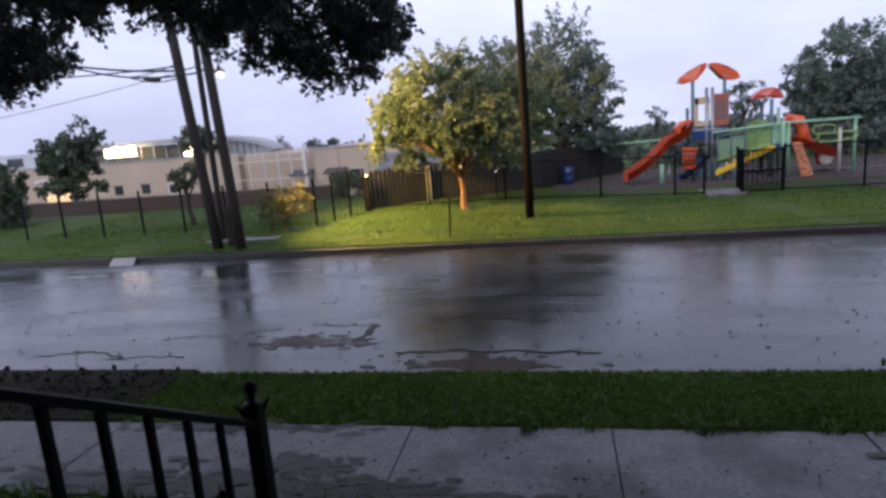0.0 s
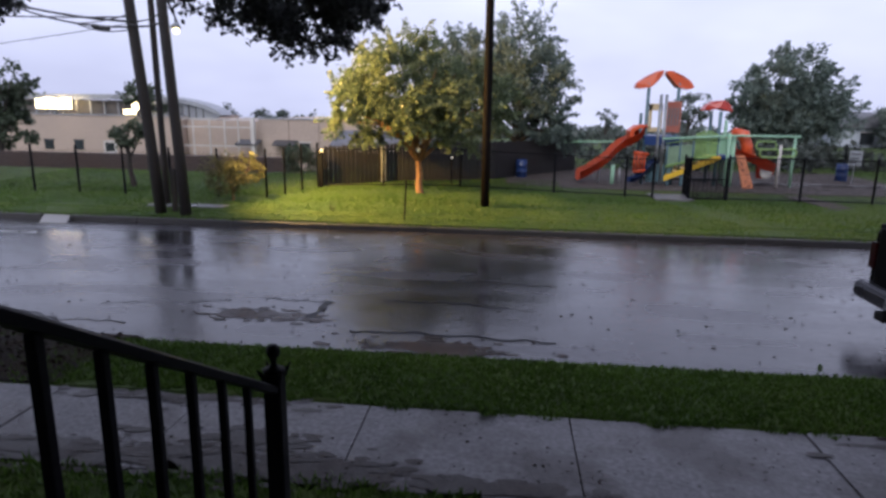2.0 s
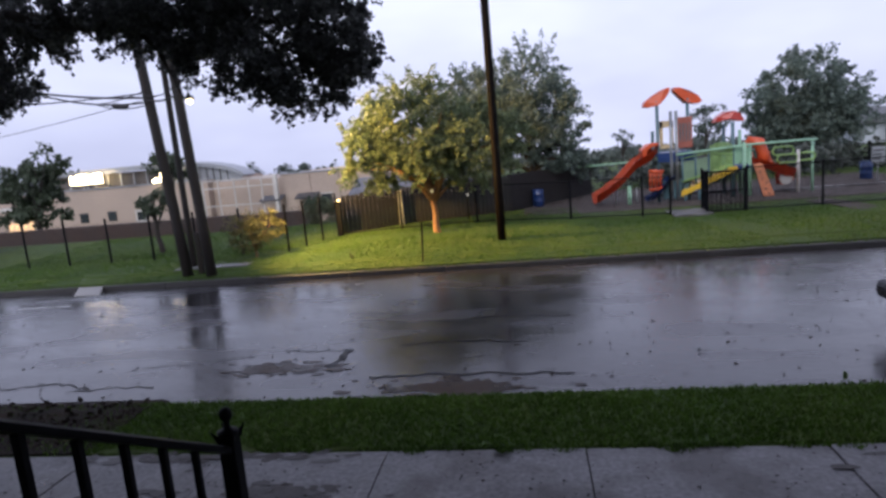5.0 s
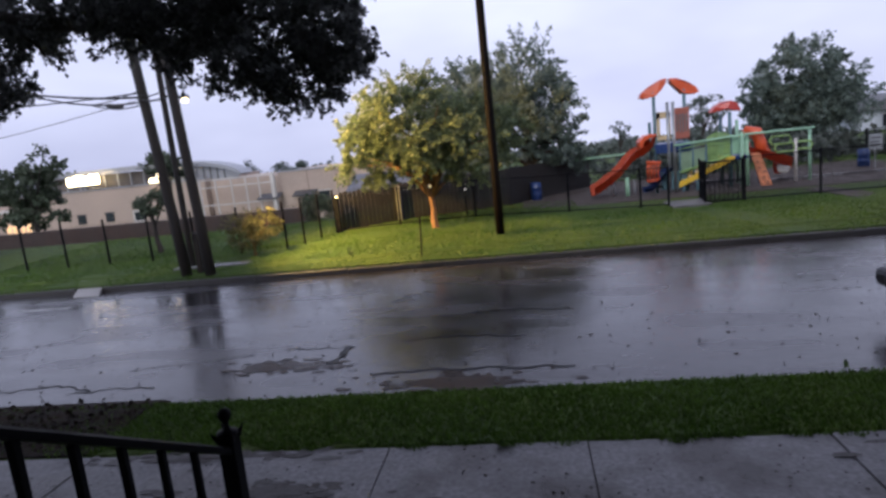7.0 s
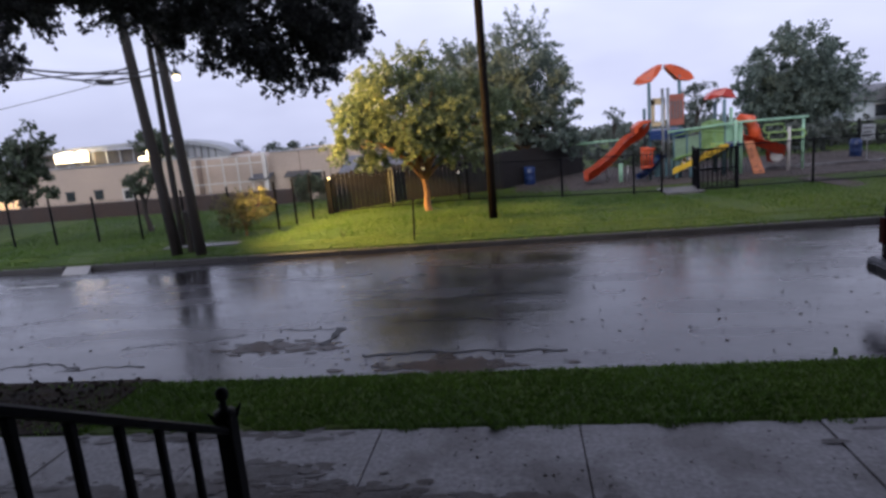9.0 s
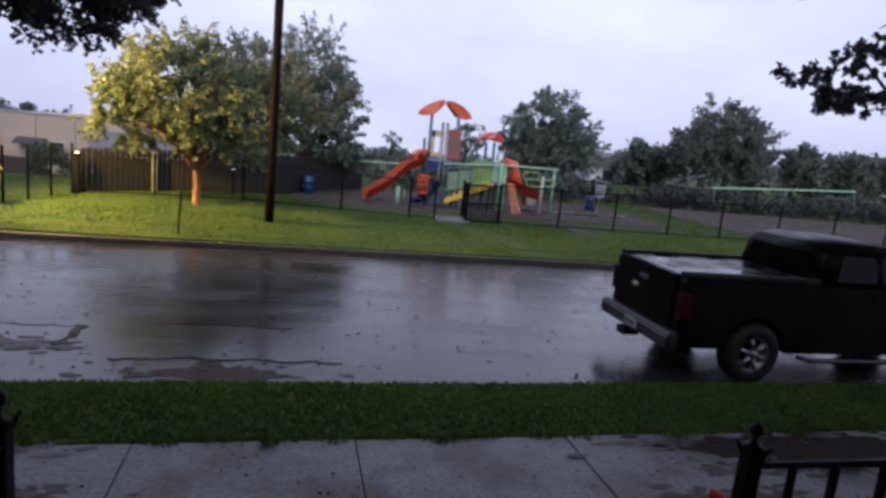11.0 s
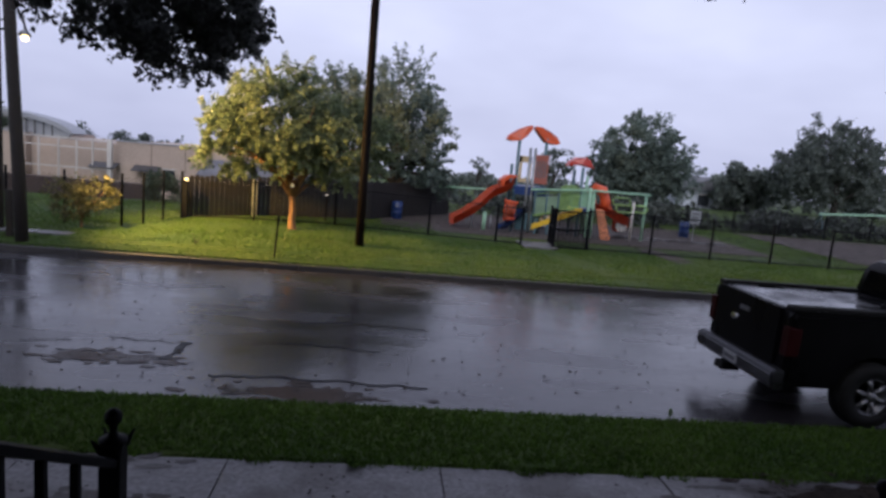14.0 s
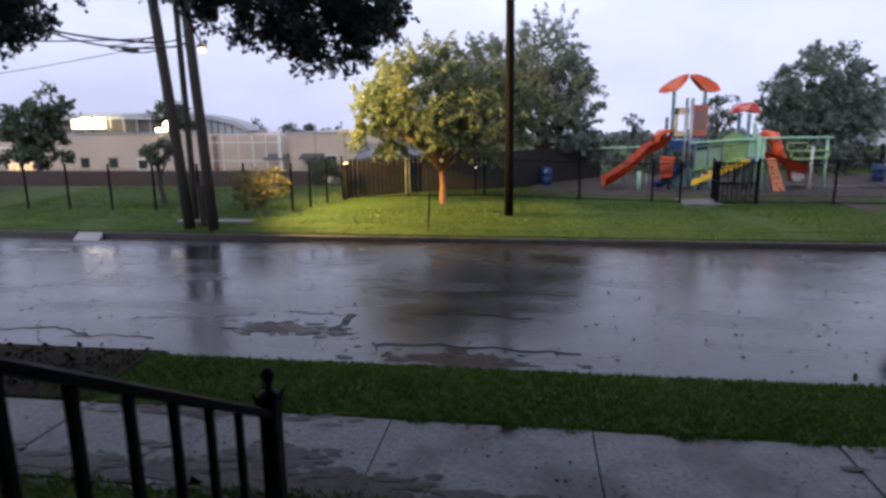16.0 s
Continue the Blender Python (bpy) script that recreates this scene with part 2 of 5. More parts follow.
M = dict(
    road=material("wet_asphalt", (0.034, 0.032, 0.038), 0.23, vary=0.38, scale=1.3, fine=16, bump=0.36, second=(0.019, 0.0175, 0.020), rough_vary=0.08, depth=0.012, spec=0.9, coords="World", stretch=(0.35, 1.0, 1.0), edge=(0.36, 0.64)),
    patch=material("brown_asphalt", (0.030, 0.017, 0.0095), 0.34, vary=0.4, scale=2.5, fine=30, bump=0.4, depth=0.008, spec=0.18, coords="World"),
    tar=material("crack_tar", (0.008, 0.008, 0.010), 0.4, spec=0.12, vary=0.3, scale=4, fine=60),
    concrete=material("wet_concrete", (0.17, 0.165, 0.17), 0.4, spec=0.28, vary=0.3, scale=1.3, fine=22, bump=0.35, second=(0.045, 0.038, 0.036), rough_vary=0.16, depth=0.005, coords="World", edge=(0.38, 0.56)),
    mud=material("wet_mud", (0.042, 0.033, 0.029), 0.42, spec=0.25, vary=0.4, scale=3.0, fine=30, bump=0.4, second=(0.026, 0.021, 0.019), depth=0.006, coords="World"),
    kerb=material("kerb_concrete", (0.04, 0.037, 0.036), 0.45, vary=0.3, scale=1.1, fine=30, bump=0.4, second=(0.03, 0.028, 0.026)),
    lawn=material("lawn_soil", (0.062, 0.088, 0.016), 0.8, coords="World", vary=0.3, scale=0.6, fine=14, bump=0.8, second=(0.034, 0.064, 0.012), depth=0.03, spec=0.2),
    blade=leaf_material("grass_blade", (0.085, 0.15, 0.022), (0.056, 0.108, 0.016), 0.3, 0.25),
    dirt=material("leaf_litter", (0.036, 0.027, 0.02), 0.85, vary=0.5, scale=2.4, fine=25, bump=0.9, second=(0.016, 0.013, 0.011), depth=0.03, spec=0.12, coords="World"),
    mulch=material("playground_mulch", (0.06, 0.048, 0.042), 0.85, vary=0.35, scale=1.2, fine=30, bump=0.7, second=(0.05, 0.036, 0.03), depth=0.02),
    iron=material("black_iron", (0.005, 0.005, 0.007), 0.5, spec=0.1, vary=0.3, scale=6, fine=90, bump=0.2, depth=0.002),
    wood_pole=material("creosoted_wood", (0.026, 0.019, 0.015), 0.75, vary=0.45, scale=1.3, fine=22, bump=0.7, stretch=(6, 6, 0.5), second=(0.012, 0.010, 0.009)),
    # darker copy of the pole wood, toned down against the street lamp's light
    pole_dark=material("dark_pole_wood", (0.010, 0.0065, 0.005), 0.6, vary=0.5, scale=1.3, fine=22, bump=0.6, stretch=(6, 6, 0.5), second=(0.005, 0.004, 0.004), spec=0.05),
    fence_wood=material("dark_fence_board", (0.012, 0.009, 0.0085), 0.7, vary=0.35, scale=1.5, fine=18, bump=0.5, stretch=(5, 5, 0.6), second=(0.009, 0.007, 0.007)),
    bark=material("tree_bark", (0.23, 0.115, 0.05), 0.85, vary=0.4, scale=2.2, fine=20, bump=0.9, stretch=(3, 3, 0.7), depth=0.03),
    bark_dark=material("dark_bark", (0.04, 0.032, 0.027), 0.85, vary=0.4, scale=2.2, fine=20, bump=0.9, stretch=(3, 3, 0.7), depth=0.03),
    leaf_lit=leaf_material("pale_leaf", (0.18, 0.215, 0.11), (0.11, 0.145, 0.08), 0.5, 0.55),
    # leaves of the tall park trees, paler than foliage: haze put into the colour
    leaf_dark_hazed=leaf_material("dark_leaf_hazed", (0.19, 0.235, 0.20), (0.13, 0.17, 0.145), 0.5),
    leaf_school=leaf_material("school_leaf", (0.10, 0.125, 0.08), (0.065, 0.085, 0.055), 0.5),
    leaf_hedge=leaf_material("hedge_leaf", (0.07, 0.08, 0.066), (0.045, 0.055, 0.047), 0.3),
    leaf_oak=leaf_material("oak_leaf", (0.115, 0.12, 0.115), (0.08, 0.086, 0.085), 0.5),
    # distant leaves, greyed and lightened in the base colour to imitate haze
    leaf_far_hazed=leaf_material("far_leaf_hazed", (0.15, 0.175, 0.15), (0.105, 0.125, 0.11), 0.45),
    bush=leaf_material("bush_leaf", (0.16, 0.145, 0.06), (0.10, 0.10, 0.04), 0.4),
    beige=material("beige_render", (0.43, 0.335, 0.27), 0.75, vary=0.1, scale=0.25, fine=12, bump=0.2, second=(0.36, 0.285, 0.235)),
    brick=material("brown_brick", (0.06, 0.038, 0.032), 0.8, vary=0.25, scale=1.2, fine=14, bump=0.5, second=(0.045, 0.03, 0.026)),
    roof=material("roof_metal", (0.30, 0.31, 0.33), 0.35, metal=0.4, vary=0.12, scale=0.5, fine=20, bump=0.1),
    white=material("white_steel", (0.50, 0.47, 0.44), 0.4, vary=0.1, scale=1, fine=30, bump=0.1),
    trim_dark=material("dark_frame", (0.05, 0.05, 0.055), 0.4, vary=0.2),
    pane=material("window_pane", (0.03, 0.034, 0.04), 0.06, vary=0.2, scale=0.8, bump=0, spec=0.8),
    dull_pane=material("dull_pane", (0.085, 0.078, 0.075), 0.5, vary=0.2, scale=0.8, bump=0, spec=0.2),
    truck=material("black_car_paint", (0.003, 0.003, 0.0035), 0.34, vary=0.25, scale=1.5, fine=120, bump=0.05, spec=0.05, depth=0.001),
    truck_glass=material("tinted_glass", (0.003, 0.0032, 0.0035), 0.1, vary=0.1, bump=0, spec=0.06),
    vinyl=material("wet_vinyl", (0.008, 0.008, 0.010), 0.3, vary=0.3, scale=2.5, fine=30, bump=0.3, depth=0.004, rough_vary=0.2, spec=0.4),
    rubber=material("tyre_rubber", (0.006, 0.006, 0.006), 0.7, spec=0.2, vary=0.25, scale=5, fine=50, bump=0.4),
    chrome=material("chrome", (0.55, 0.55, 0.57), 0.18, metal=1.0, vary=0.12, scale=5, fine=40, bump=0.05),
    alloy=material("dull_alloy", (0.17, 0.17, 0.18), 0.35, metal=0.9, vary=0.2, scale=5, fine=40, bump=0.1),
    bumper=material("bumper_steel", (0.05, 0.05, 0.056), 0.35, metal=0.8, vary=0.25, scale=3, fine=50, bump=0.1),
    tail_red=material("red_lens", (0.016, 0.001, 0.0015), 0.35, vary=0.2, scale=4, bump=0.1, spec=0.1),
    plate=material("plate_white", (0.2, 0.2, 0.21), 0.5, vary=0.1),
    orange=material("orange_plastic", (0.62, 0.10, 0.03), 0.38, vary=0.15, scale=1.5, fine=30, bump=0.1, second=(0.52, 0.07, 0.018)),
    brown_red=material("faded_red_plastic", (0.32, 0.10, 0.07), 0.45, vary=0.15, scale=1.5, fine=30, bump=0.1),
    red=material("red_plastic", (0.50, 0.045, 0.03), 0.4, vary=0.15, scale=1.5, fine=30, bump=0.1),
    green=material("lime_plastic", (0.22, 0.36, 0.11), 0.4, vary=0.15, scale=1.5, fine=30, bump=0.1),
    dull_green=material("dull_green_sheet", (0.17, 0.25, 0.16), 0.45, vary=0.15, scale=2, fine=30, bump=0.1),
    mint=material("mint_paint", (0.27, 0.46, 0.31), 0.4, vary=0.12, scale=2, fine=30, bump=0.1),
    teal=material("slate_steel", (0.07, 0.13, 0.15), 0.4, vary=0.15, scale=2, fine=30, bump=0.1),
    yellow=material("yellow_plastic", (0.66, 0.42, 0.03), 0.4, vary=0.12, scale=2, fine=30, bump=0.1),
    blue=material("blue_plastic", (0.012, 0.035, 0.13), 0.4, vary=0.15, scale=2, fine=30, bump=0.1),
    tan=material("tan_plastic", (0.50, 0.38, 0.22), 0.5, vary=0.12, scale=2, fine=30, bump=0.1),
    pink=material("salmon_plastic", (0.70, 0.26, 0.13), 0.45, vary=0.12, scale=2, fine=30, bump=0.1),
    steel=material("galvanised_steel", (0.30, 0.31, 0.32), 0.4, metal=0.7, vary=0.2, scale=3, fine=40, bump=0.1),
    cable=material("black_cable", (0.015, 0.015, 0.017), 0.5, vary=0.2),
    lamp_warm=glow("floodlight_glow", (1.0, 0.78, 0.42), 9.0),
    lamp_yellow=glow("lamp_glow", (1.0, 0.72, 0.3), 7.0),
    lamp_pale=glow("pale_lamp_glow", (1.0, 0.92, 0.78), 0.8),
    window_lit=glow("lit_window", (1.0, 0.62, 0.3), 0.55),
    house_paint=material("house_paint", (0.14, 0.13, 0.12), 0.6, vary=0.1, scale=0.8, fine=10, bump=0.2),
    siding=material("pale_siding", (0.42, 0.45, 0.50), 0.6, vary=0.1, scale=0.8, fine=10, bump=0.2),
    shingle=material("grey_shingle", (0.13, 0.13, 0.14), 0.8, vary=0.25, scale=2, fine=15, bump=0.5),
    porch=material("porch_concrete", (0.26, 0.25, 0.24), 0.6, vary=0.15, scale=1.2, fine=40, bump=0.3),
    glint_white=material("glint_white", (0.8, 0.78, 0.72), 0.3, vary=0.08, scale=6, fine=40),
    paint_line=material("worn_road_paint", (0.42, 0.42, 0.42), 0.5, vary=0.3, scale=4, fine=40),
)


# ---- mesh helpers ----
def part(name, bm, mat, parent=None, label="", smooth=False):
    me = bpy.data.meshes.new(name)
    bm.to_mesh(me)
    bm.free()
    me.materials.append(M[mat] if isinstance(mat, str) else mat)
    if smooth:
        me.shade_smooth()
    ob = new(name, me)
    if parent is not None:
        ob.parent = parent
    if label:
        ob["label"] = label
    return ob


def share(name, me, parent, m):
    ob = new(name, me)
    ob.parent = parent
    ob.matrix_basis = m
    return ob


def thing(name, label, category, group="", kind="", at=(0, 0, 0), turn=0):
    ob = new(name)
    ob.matrix_basis = pose(*at, 0, 0, turn)
    return tagged(ob, label, category, group, kind)


def box(bm, lo, hi, bevel=0.0):
    vs = [bm.verts.new((x, y, z)) for x in (lo[0], hi[0]) for y in (lo[1], hi[1]) for z in (lo[2], hi[2])]
    fs = [bm.faces.new([vs[i] for i in f]) for f in ((0, 1, 3, 2), (4, 6, 7, 5), (0, 4, 5, 1), (2, 3, 7, 6), (0, 2, 6, 4), (1, 5, 7, 3))]
    if bevel:
        es = {e for f in fs for e in f.edges}
        bmesh.ops.bevel(bm, geom=list(es), offset=bevel, segments=2, affect="EDGES", profile=0.6)
    return bm


def boxed(lo, hi, bevel=0.0):
    return box(bmesh.new(), lo, hi, bevel)


def tube(bm, pts, radii, sides=10, closed_ends=True):
    """A round tube along points; radii one number or one a point."""
    pts = [Vector(p) for p in pts]
    if not isinstance(radii, (list, tuple)):
        radii = [radii] * len(pts)
    rings = []
    up = None
    for i, p in enumerate(pts):
        d = (pts[min(i + 1, len(pts) - 1)] - pts[max(i - 1, 0)]).normalized()
        if up is None:
            up = Vector((1, 0, 0)) if abs(d.z) > 0.8 else Vector((0, 0, 1))
        a = d.cross(up).normalized()
        b = a.cross(d).normalized()
        up = b
        rings.append([bm.verts.new(p + (a * math.cos(2 * math.pi * k / sides) + b * math.sin(2 * math.pi * k / sides)) * radii[i]) for k in range(sides)])
    for r, q in zip(rings, rings[1:]):
        for k in range(sides):
            bm.faces.new((r[k], r[(k + 1) % sides], q[(k + 1) % sides], q[k]))
    if closed_ends:
        bm.faces.new(rings[0][::-1])
        bm.faces.new(rings[-1])
    return bm


def tubed(pts, radii, sides=10):
    return tube(bmesh.new(), pts, radii, sides)


def extruded(profile, axis, lo, hi, bevel=0.0):
    """A closed profile of (a, z) pairs pushed along x or y from lo to hi."""
    bm = bmesh.new()
    put = (lambda a, z, v: (a, v, z)) if axis == "y" else (lambda a, z, v: (v, a, z))
    r = [bm.verts.new(put(a, z, lo)) for a, z in profile]
    q = [bm.verts.new(put(a, z, hi)) for a, z in profile]
    n = len(r)
    for i in range(n):
        bm.faces.new((r[i], r[(i + 1) % n], q[(i + 1) % n], q[i]))
    bm.faces.new(r[::-1])
    bm.faces.new(q)
    bmesh.ops.recalc_face_normals(bm, faces=bm.faces[:])
    if bevel:
        bmesh.ops.bevel(bm, geom=bm.edges[:], offset=bevel, segments=2, affect="EDGES")
    return bm


def lathe(bm, profile, sides=20, axis="z", at=(0, 0, 0)):
    """Turned shape of (radius, height) pairs."""
    rings = []
    for r, h in profile:
        ring = []
        for k in range(sides):
            a = 2 * math.pi * k / sides
            c, s = r * math.cos(a), r * math.sin(a)
            v = (c, s, h) if axis == "z" else (c, h, s)
            ring.append(bm.verts.new(Vector(v) + Vector(at)))
        rings.append(ring)
    for r, q in zip(rings, rings[1:]):
        for k in range(sides):
            bm.faces.new((r[k], r[(k + 1) % sides], q[(k + 1) % sides], q[k]))
    bm.faces.new(rings[0][::-1])
    bm.faces.new(rings[-1])
    bmesh.ops.recalc_face_normals(bm, faces=bm.faces[:])
    return bm


def mesh_of(name, verts, faces, mat, parent=None):
    me = bpy.data.meshes.new(name)
    me.from_pydata(verts, [], faces)
    me.materials.append(M[mat])
    ob = new(name, me)
    if parent is not None:
        ob.parent = parent
    return ob


def leaves(name, centres, size, mat, parent, seed, droop=0.3):
    """A bent two-facet leaf spray at each centre, in one mesh."""
    rng = np.random.default_rng(seed)
    c = np.asarray(centres, dtype=float)
    n = len(c)
    d = rng.normal(size=(n, 3))
    d[:, 2] -= droop
    d /= np.linalg.norm(d, axis=1)[:, None]
    s = np.cross(d, rng.normal(size=(n, 3)))
    s /= np.linalg.norm(s, axis=1)[:, None]
    u = np.cross(d, s)
    ln = size * rng.uniform(0.6, 1.4, n)[:, None]
    wd = ln * rng.uniform(0.28, 0.45, n)[:, None]
    v = np.stack([c, c + d * ln * 0.5 + s * wd + u * ln * 0.12, c + d * ln, c + d * ln * 0.5 - s * wd + u * ln * 0.12], 1).reshape(-1, 3)
    i = np.arange(n) * 4
    f = np.concatenate([np.stack([i, i + 1, i + 2], 1), np.stack([i, i + 2, i + 3], 1)])
    return mesh_of(name, v.tolist(), f.tolist(), mat, parent)


def crown_points(blobs, count, seed, clumps=60, spread=0.22, twig=1.5, lift=-0.15):
    """Points in clumps near the skins of ellipsoids (x, y, z, rx, ry, rz), denser outside, with gaps between the clumps."""
    rng = np.random.default_rng(seed)
    vol = np.array([b[3] * b[5] for b in blobs])
    out = []
    which = rng.choice(len(blobs), clumps, p=vol / vol.sum())
    per = count // clumps
    for w in which:
        b = blobs[w]
        d = rng.normal(size=3)
        d /= np.linalg.norm(d)
        rad = rng.uniform(0.3, 0.95) ** 0.6
        cc = np.array(b[:3]) + d * rad * np.array(b[3:])
        r = spread * (b[3] + b[5]) * rng.uniform(0.6, 1.3)
        # three or four leafy twigs fan out of each clump
        twigs = rng.integers(3, 6)
        for k in range(twigs):
            g = d * 0.8 + rng.normal(size=3) * 0.75 + np.array([0, 0, lift])
            g /= np.linalg.norm(g)
            n = per // twigs
            u = rng.uniform(0, 1, n) ** 0.8
            p = cc + g * (u * r * twig)[:, None] + rng.normal(size=(n, 3)) * (r * 0.30 * (1.1 - 0.75 * u))[:, None]
            p[:, 2] -= 0.12 * r * u ** 2
            out.append(p)
    return np.concatenate(out)


def limbs(bm, base, height, r0, blobs, seed, each=3, sides=8):
    rng = random.Random(seed)
    base = Vector(base)
    top = base + Vector((rng.uniform(-0.1, 0.1) * height, rng.uniform(-0.1, 0.1) * height, height))
    pts = [base + (top - base) * k / 5 + Vector((rng.uniform(-1, 1), rng.uniform(-1, 1), 0)) * r0 * 0.35 * (k > 0) for k in range(6)]
    tube(bm, [pts[0] - Vector((0, 0, 0.15))] + pts, [r0 * 1.5, r0 * 1.2] + [r0 * (1 - 0.09 * k) for k in range(1, 6)], sides)
    for b in blobs:
        for _ in range(each):
            start = pts[rng.choice((3, 4, 5))]
            end = Vector(b[:3]) + Vector((rng.uniform(-0.7, 0.7) * b[3], rng.uniform(-0.7, 0.7) * b[4], rng.uniform(-0.4, 0.7) * b[5]))
            mid = start.lerp(end, 0.5) + Vector((rng.uniform(-0.15, 0.15), rng.uniform(-0.15, 0.15), 0.12)) * (end - start).length
            tube(bm, [start, start.lerp(mid, 0.5), mid, mid.lerp(end, 0.5), end], [r0 * 0.5, r0 * 0.36, r0 * 0.26, r0 * 0.16, r0 * 0.05], 6)


def tree(name, label, base, trunk_h, r0, blobs, count, size, leaf, bark, seed, clumps=60, spread=0.2, group="", each=3, twig=1.5, lift=-0.15, inner=1.0):
    t = thing(name, label, "tree", group)
    blobs = [(x, y, z + 0.06 * rz, rx * 1.1, ry * 1.1, rz * 1.12) for x, y, z, rx, ry, rz in blobs]
    bm = bmesh.new()
    limbs(bm, base, trunk_h, r0, blobs, seed, each)
    part("trunk", bm, bark, t, smooth=True)
    leaves("crown", crown_points(blobs, count, seed, clumps, spread, twig, lift), size, leaf, t, seed)
    return t


# ---- ground, road, pavement ----
ROAD_N, ROAD_F = 6.72, 14.30
ROAD_Z = -0.15


def ground_z(x, y):
    if y < 6.55:
        return 0.0 if not 3.9 < y < 5.3 else -0.02
    if y < 14.42:
        return -0.4
    z = 0.0 + 0.12 * min(1, max(0, (y - 14.45) / 3.0)) + 0.08 * min(1, max(0, (y - 17.5) / 4))
    z += 0.16 * math.exp(-((x + 2.5) / 3.5) ** 2) * min(1, max(0, (y - 14.45) / 2.0)) * min(1, max(0, (21.5 - y) / 2.5))
    dip = min(1, max(0, (-6.0 - x) / 5.0)) * min(1, max(0, (y - 22.5) / 14))
    z += 0.05 * min(1, max(0, (y - 15.05) / 0.08)) * min(1, max(0, (17.5 - y) / 2.0))
    return z - 1.7 * dip - 0.033 * max(0, y - 48)


ys = [-60, -20, -5, 0, 2, 3.0, 3.89, 3.91, 4.6, 5.29, 5.31, 5.8, 6.3, 6.54, 6.56, 9, 12, 14.41, 14.43, 15.04, 15.14, 15.5, 16, 17, 18, 19, 20, 21, 22, 23, 24, 26, 28, 30, 33, 36, 40, 48, 60, 75, 120, 300, 900, 2500]
xs = [-2500, -600, -200, -90, -60, -45, -36, -30, -25, -21] + [x * 1.5 for x in range(-12, 15)] + [25, 30, 38, 50, 70, 110, 240, 600, 2500]
gv = [(x, y, ground_z(x, y) + (0.025 * noise.noise((x * 0.7, y * 0.7, 0)) if (y > 14.6 or y < 3.8) else 0)) for y in ys for x in xs]
nx = len(xs)
gf = [(j * nx + i, j * nx + i + 1, (j + 1) * nx + i + 1, (j + 1) * nx + i) for j in range(len(ys) - 1) for i in range(nx - 1)]
ground = tagged(mesh_of("ground", gv, gf, "lawn"), "wet green lawn and verges on both sides of the street", "ground", kind="structure")

# the road is slightly crowned
rv, rf = [], []
ry = [ROAD_N - 0.1, 7.2, 8, 9, 10.5, 12, 13, 13.8, ROAD_F + 0.02]
rx = [-400, -100, -40, -20, -10, -5, 0, 5, 10, 20, 40, 100, 400]
for y in ry:
    c = 1 - ((y - 10.5) / 3.8) ** 2
    for x in rx:
        rv.append((x, y, ROAD_Z - 0.02 + 0.07 * max(0, c)))
for j in range(len(ry) - 1):
    for i in range(len(rx) - 1):
        a = j * len(rx) + i
        rf.append((a, a + 1, a + 1 + len(rx), a + len(rx)))
road = tagged(mesh_of("road", rv, rf, "road"), "rain-wet grey asphalt street with cracks and patches", "road", kind="structure")


def road_z(y):
    c = max(0, 1 - ((y - 10.5) / 3.8) ** 2)
    return ROAD_Z - 0.02 + 0.07 * c


def blot(name, outline, z_up, mat, parent):
    """Uneven stains, cracks and painted ripples lying on the road."""
    bm = bmesh.new()
    vs = [bm.verts.new((x, y, road_z(y) + z_up)) for x, y in outline]
    f = bm.faces.new(vs)
    if f.normal.z < 0:
        f.normal_flip()
    return part(name, bm, mat, parent)


def ragged(cx, cy, rx_, ry_, seed, n=90, rough=0.22):
    """A lobed outline round a centre, one radius a spoke."""
    rng = random.Random(seed)
    waves = [(k, rng.uniform(0.3, 1.0) / k ** 0.6, rng.uniform(0, 6.28)) for k in (2, 3, 4, 5, 7, 11, 17)]
    out = []
    for i in range(n):
        a = 2 * math.pi * i / n
        f = 1 + rough * sum(h * math.sin(k * a + p) for k, h, p in waves) + rng.uniform(-0.04, 0.04)
        out.append((cx + rx_ * math.cos(a) * max(0.3, f), cy + ry_ * math.sin(a) * max(0.3, f)))
    return out


blot("repair_patch", [(-3.34, 7.98), (-3.27, 7.94), (-3.15, 7.98), (-3.17, 8.15), (-3.10, 8.3), (-3.13, 8.5), (-3.05, 8.62), (-3.2, 8.66), (-3.24, 8.4), (-3.2, 8.2)], 0.007, "tar", road)


def splashed(cx, cy, rx_, ry_, seed, height):
    """A stain: a few ragged pools and many flecks thinning outward, each a hair above the last."""
    rng = random.Random(seed)
    bm = bmesh.new()
    spots = [(cx + rng.uniform(-0.35, 0.35) * rx_, cy + rng.uniform(-0.25, 0.25) * ry_, rx_ * rng.uniform(0.35, 0.55), ry_ * rng.uniform(0.4, 0.65), 60) for _ in range(3)]
    for _ in range(90):
        r = rng.uniform(0.015, 0.06)
        spots.append((cx + rng.gauss(0, 0.55) * rx_, cy + rng.gauss(0, 0.55) * ry_, r * rng.uniform(1, 2.6), r * 0.7, 12))
    for i, (x, y, a, b, n) in enumerate(spots):
        f = bm.faces.new([bm.verts.new((px, py, height(py) + 0.00006 * i)) for px, py in ragged(x, y, a, b, seed * 7 + i, n, 0.22)])
        f.normal_update()
        if f.normal.z < 0:
            f.normal_flip()
    return bm


# brown blots, darker than the asphalt round them
part("brown_blot", splashed(-1.45, 7.12, 1.15, 0.3, 81, lambda y: road_z(y) + 0.004), "patch", road)
part("brown_blot", splashed(-3.95, 7.96, 0.8, 0.2, 82, lambda y: road_z(y) + 0.004), "patch", road)


def crack_or_ripple(pts, width, seed):
    rng = random.Random(seed)
    line = []
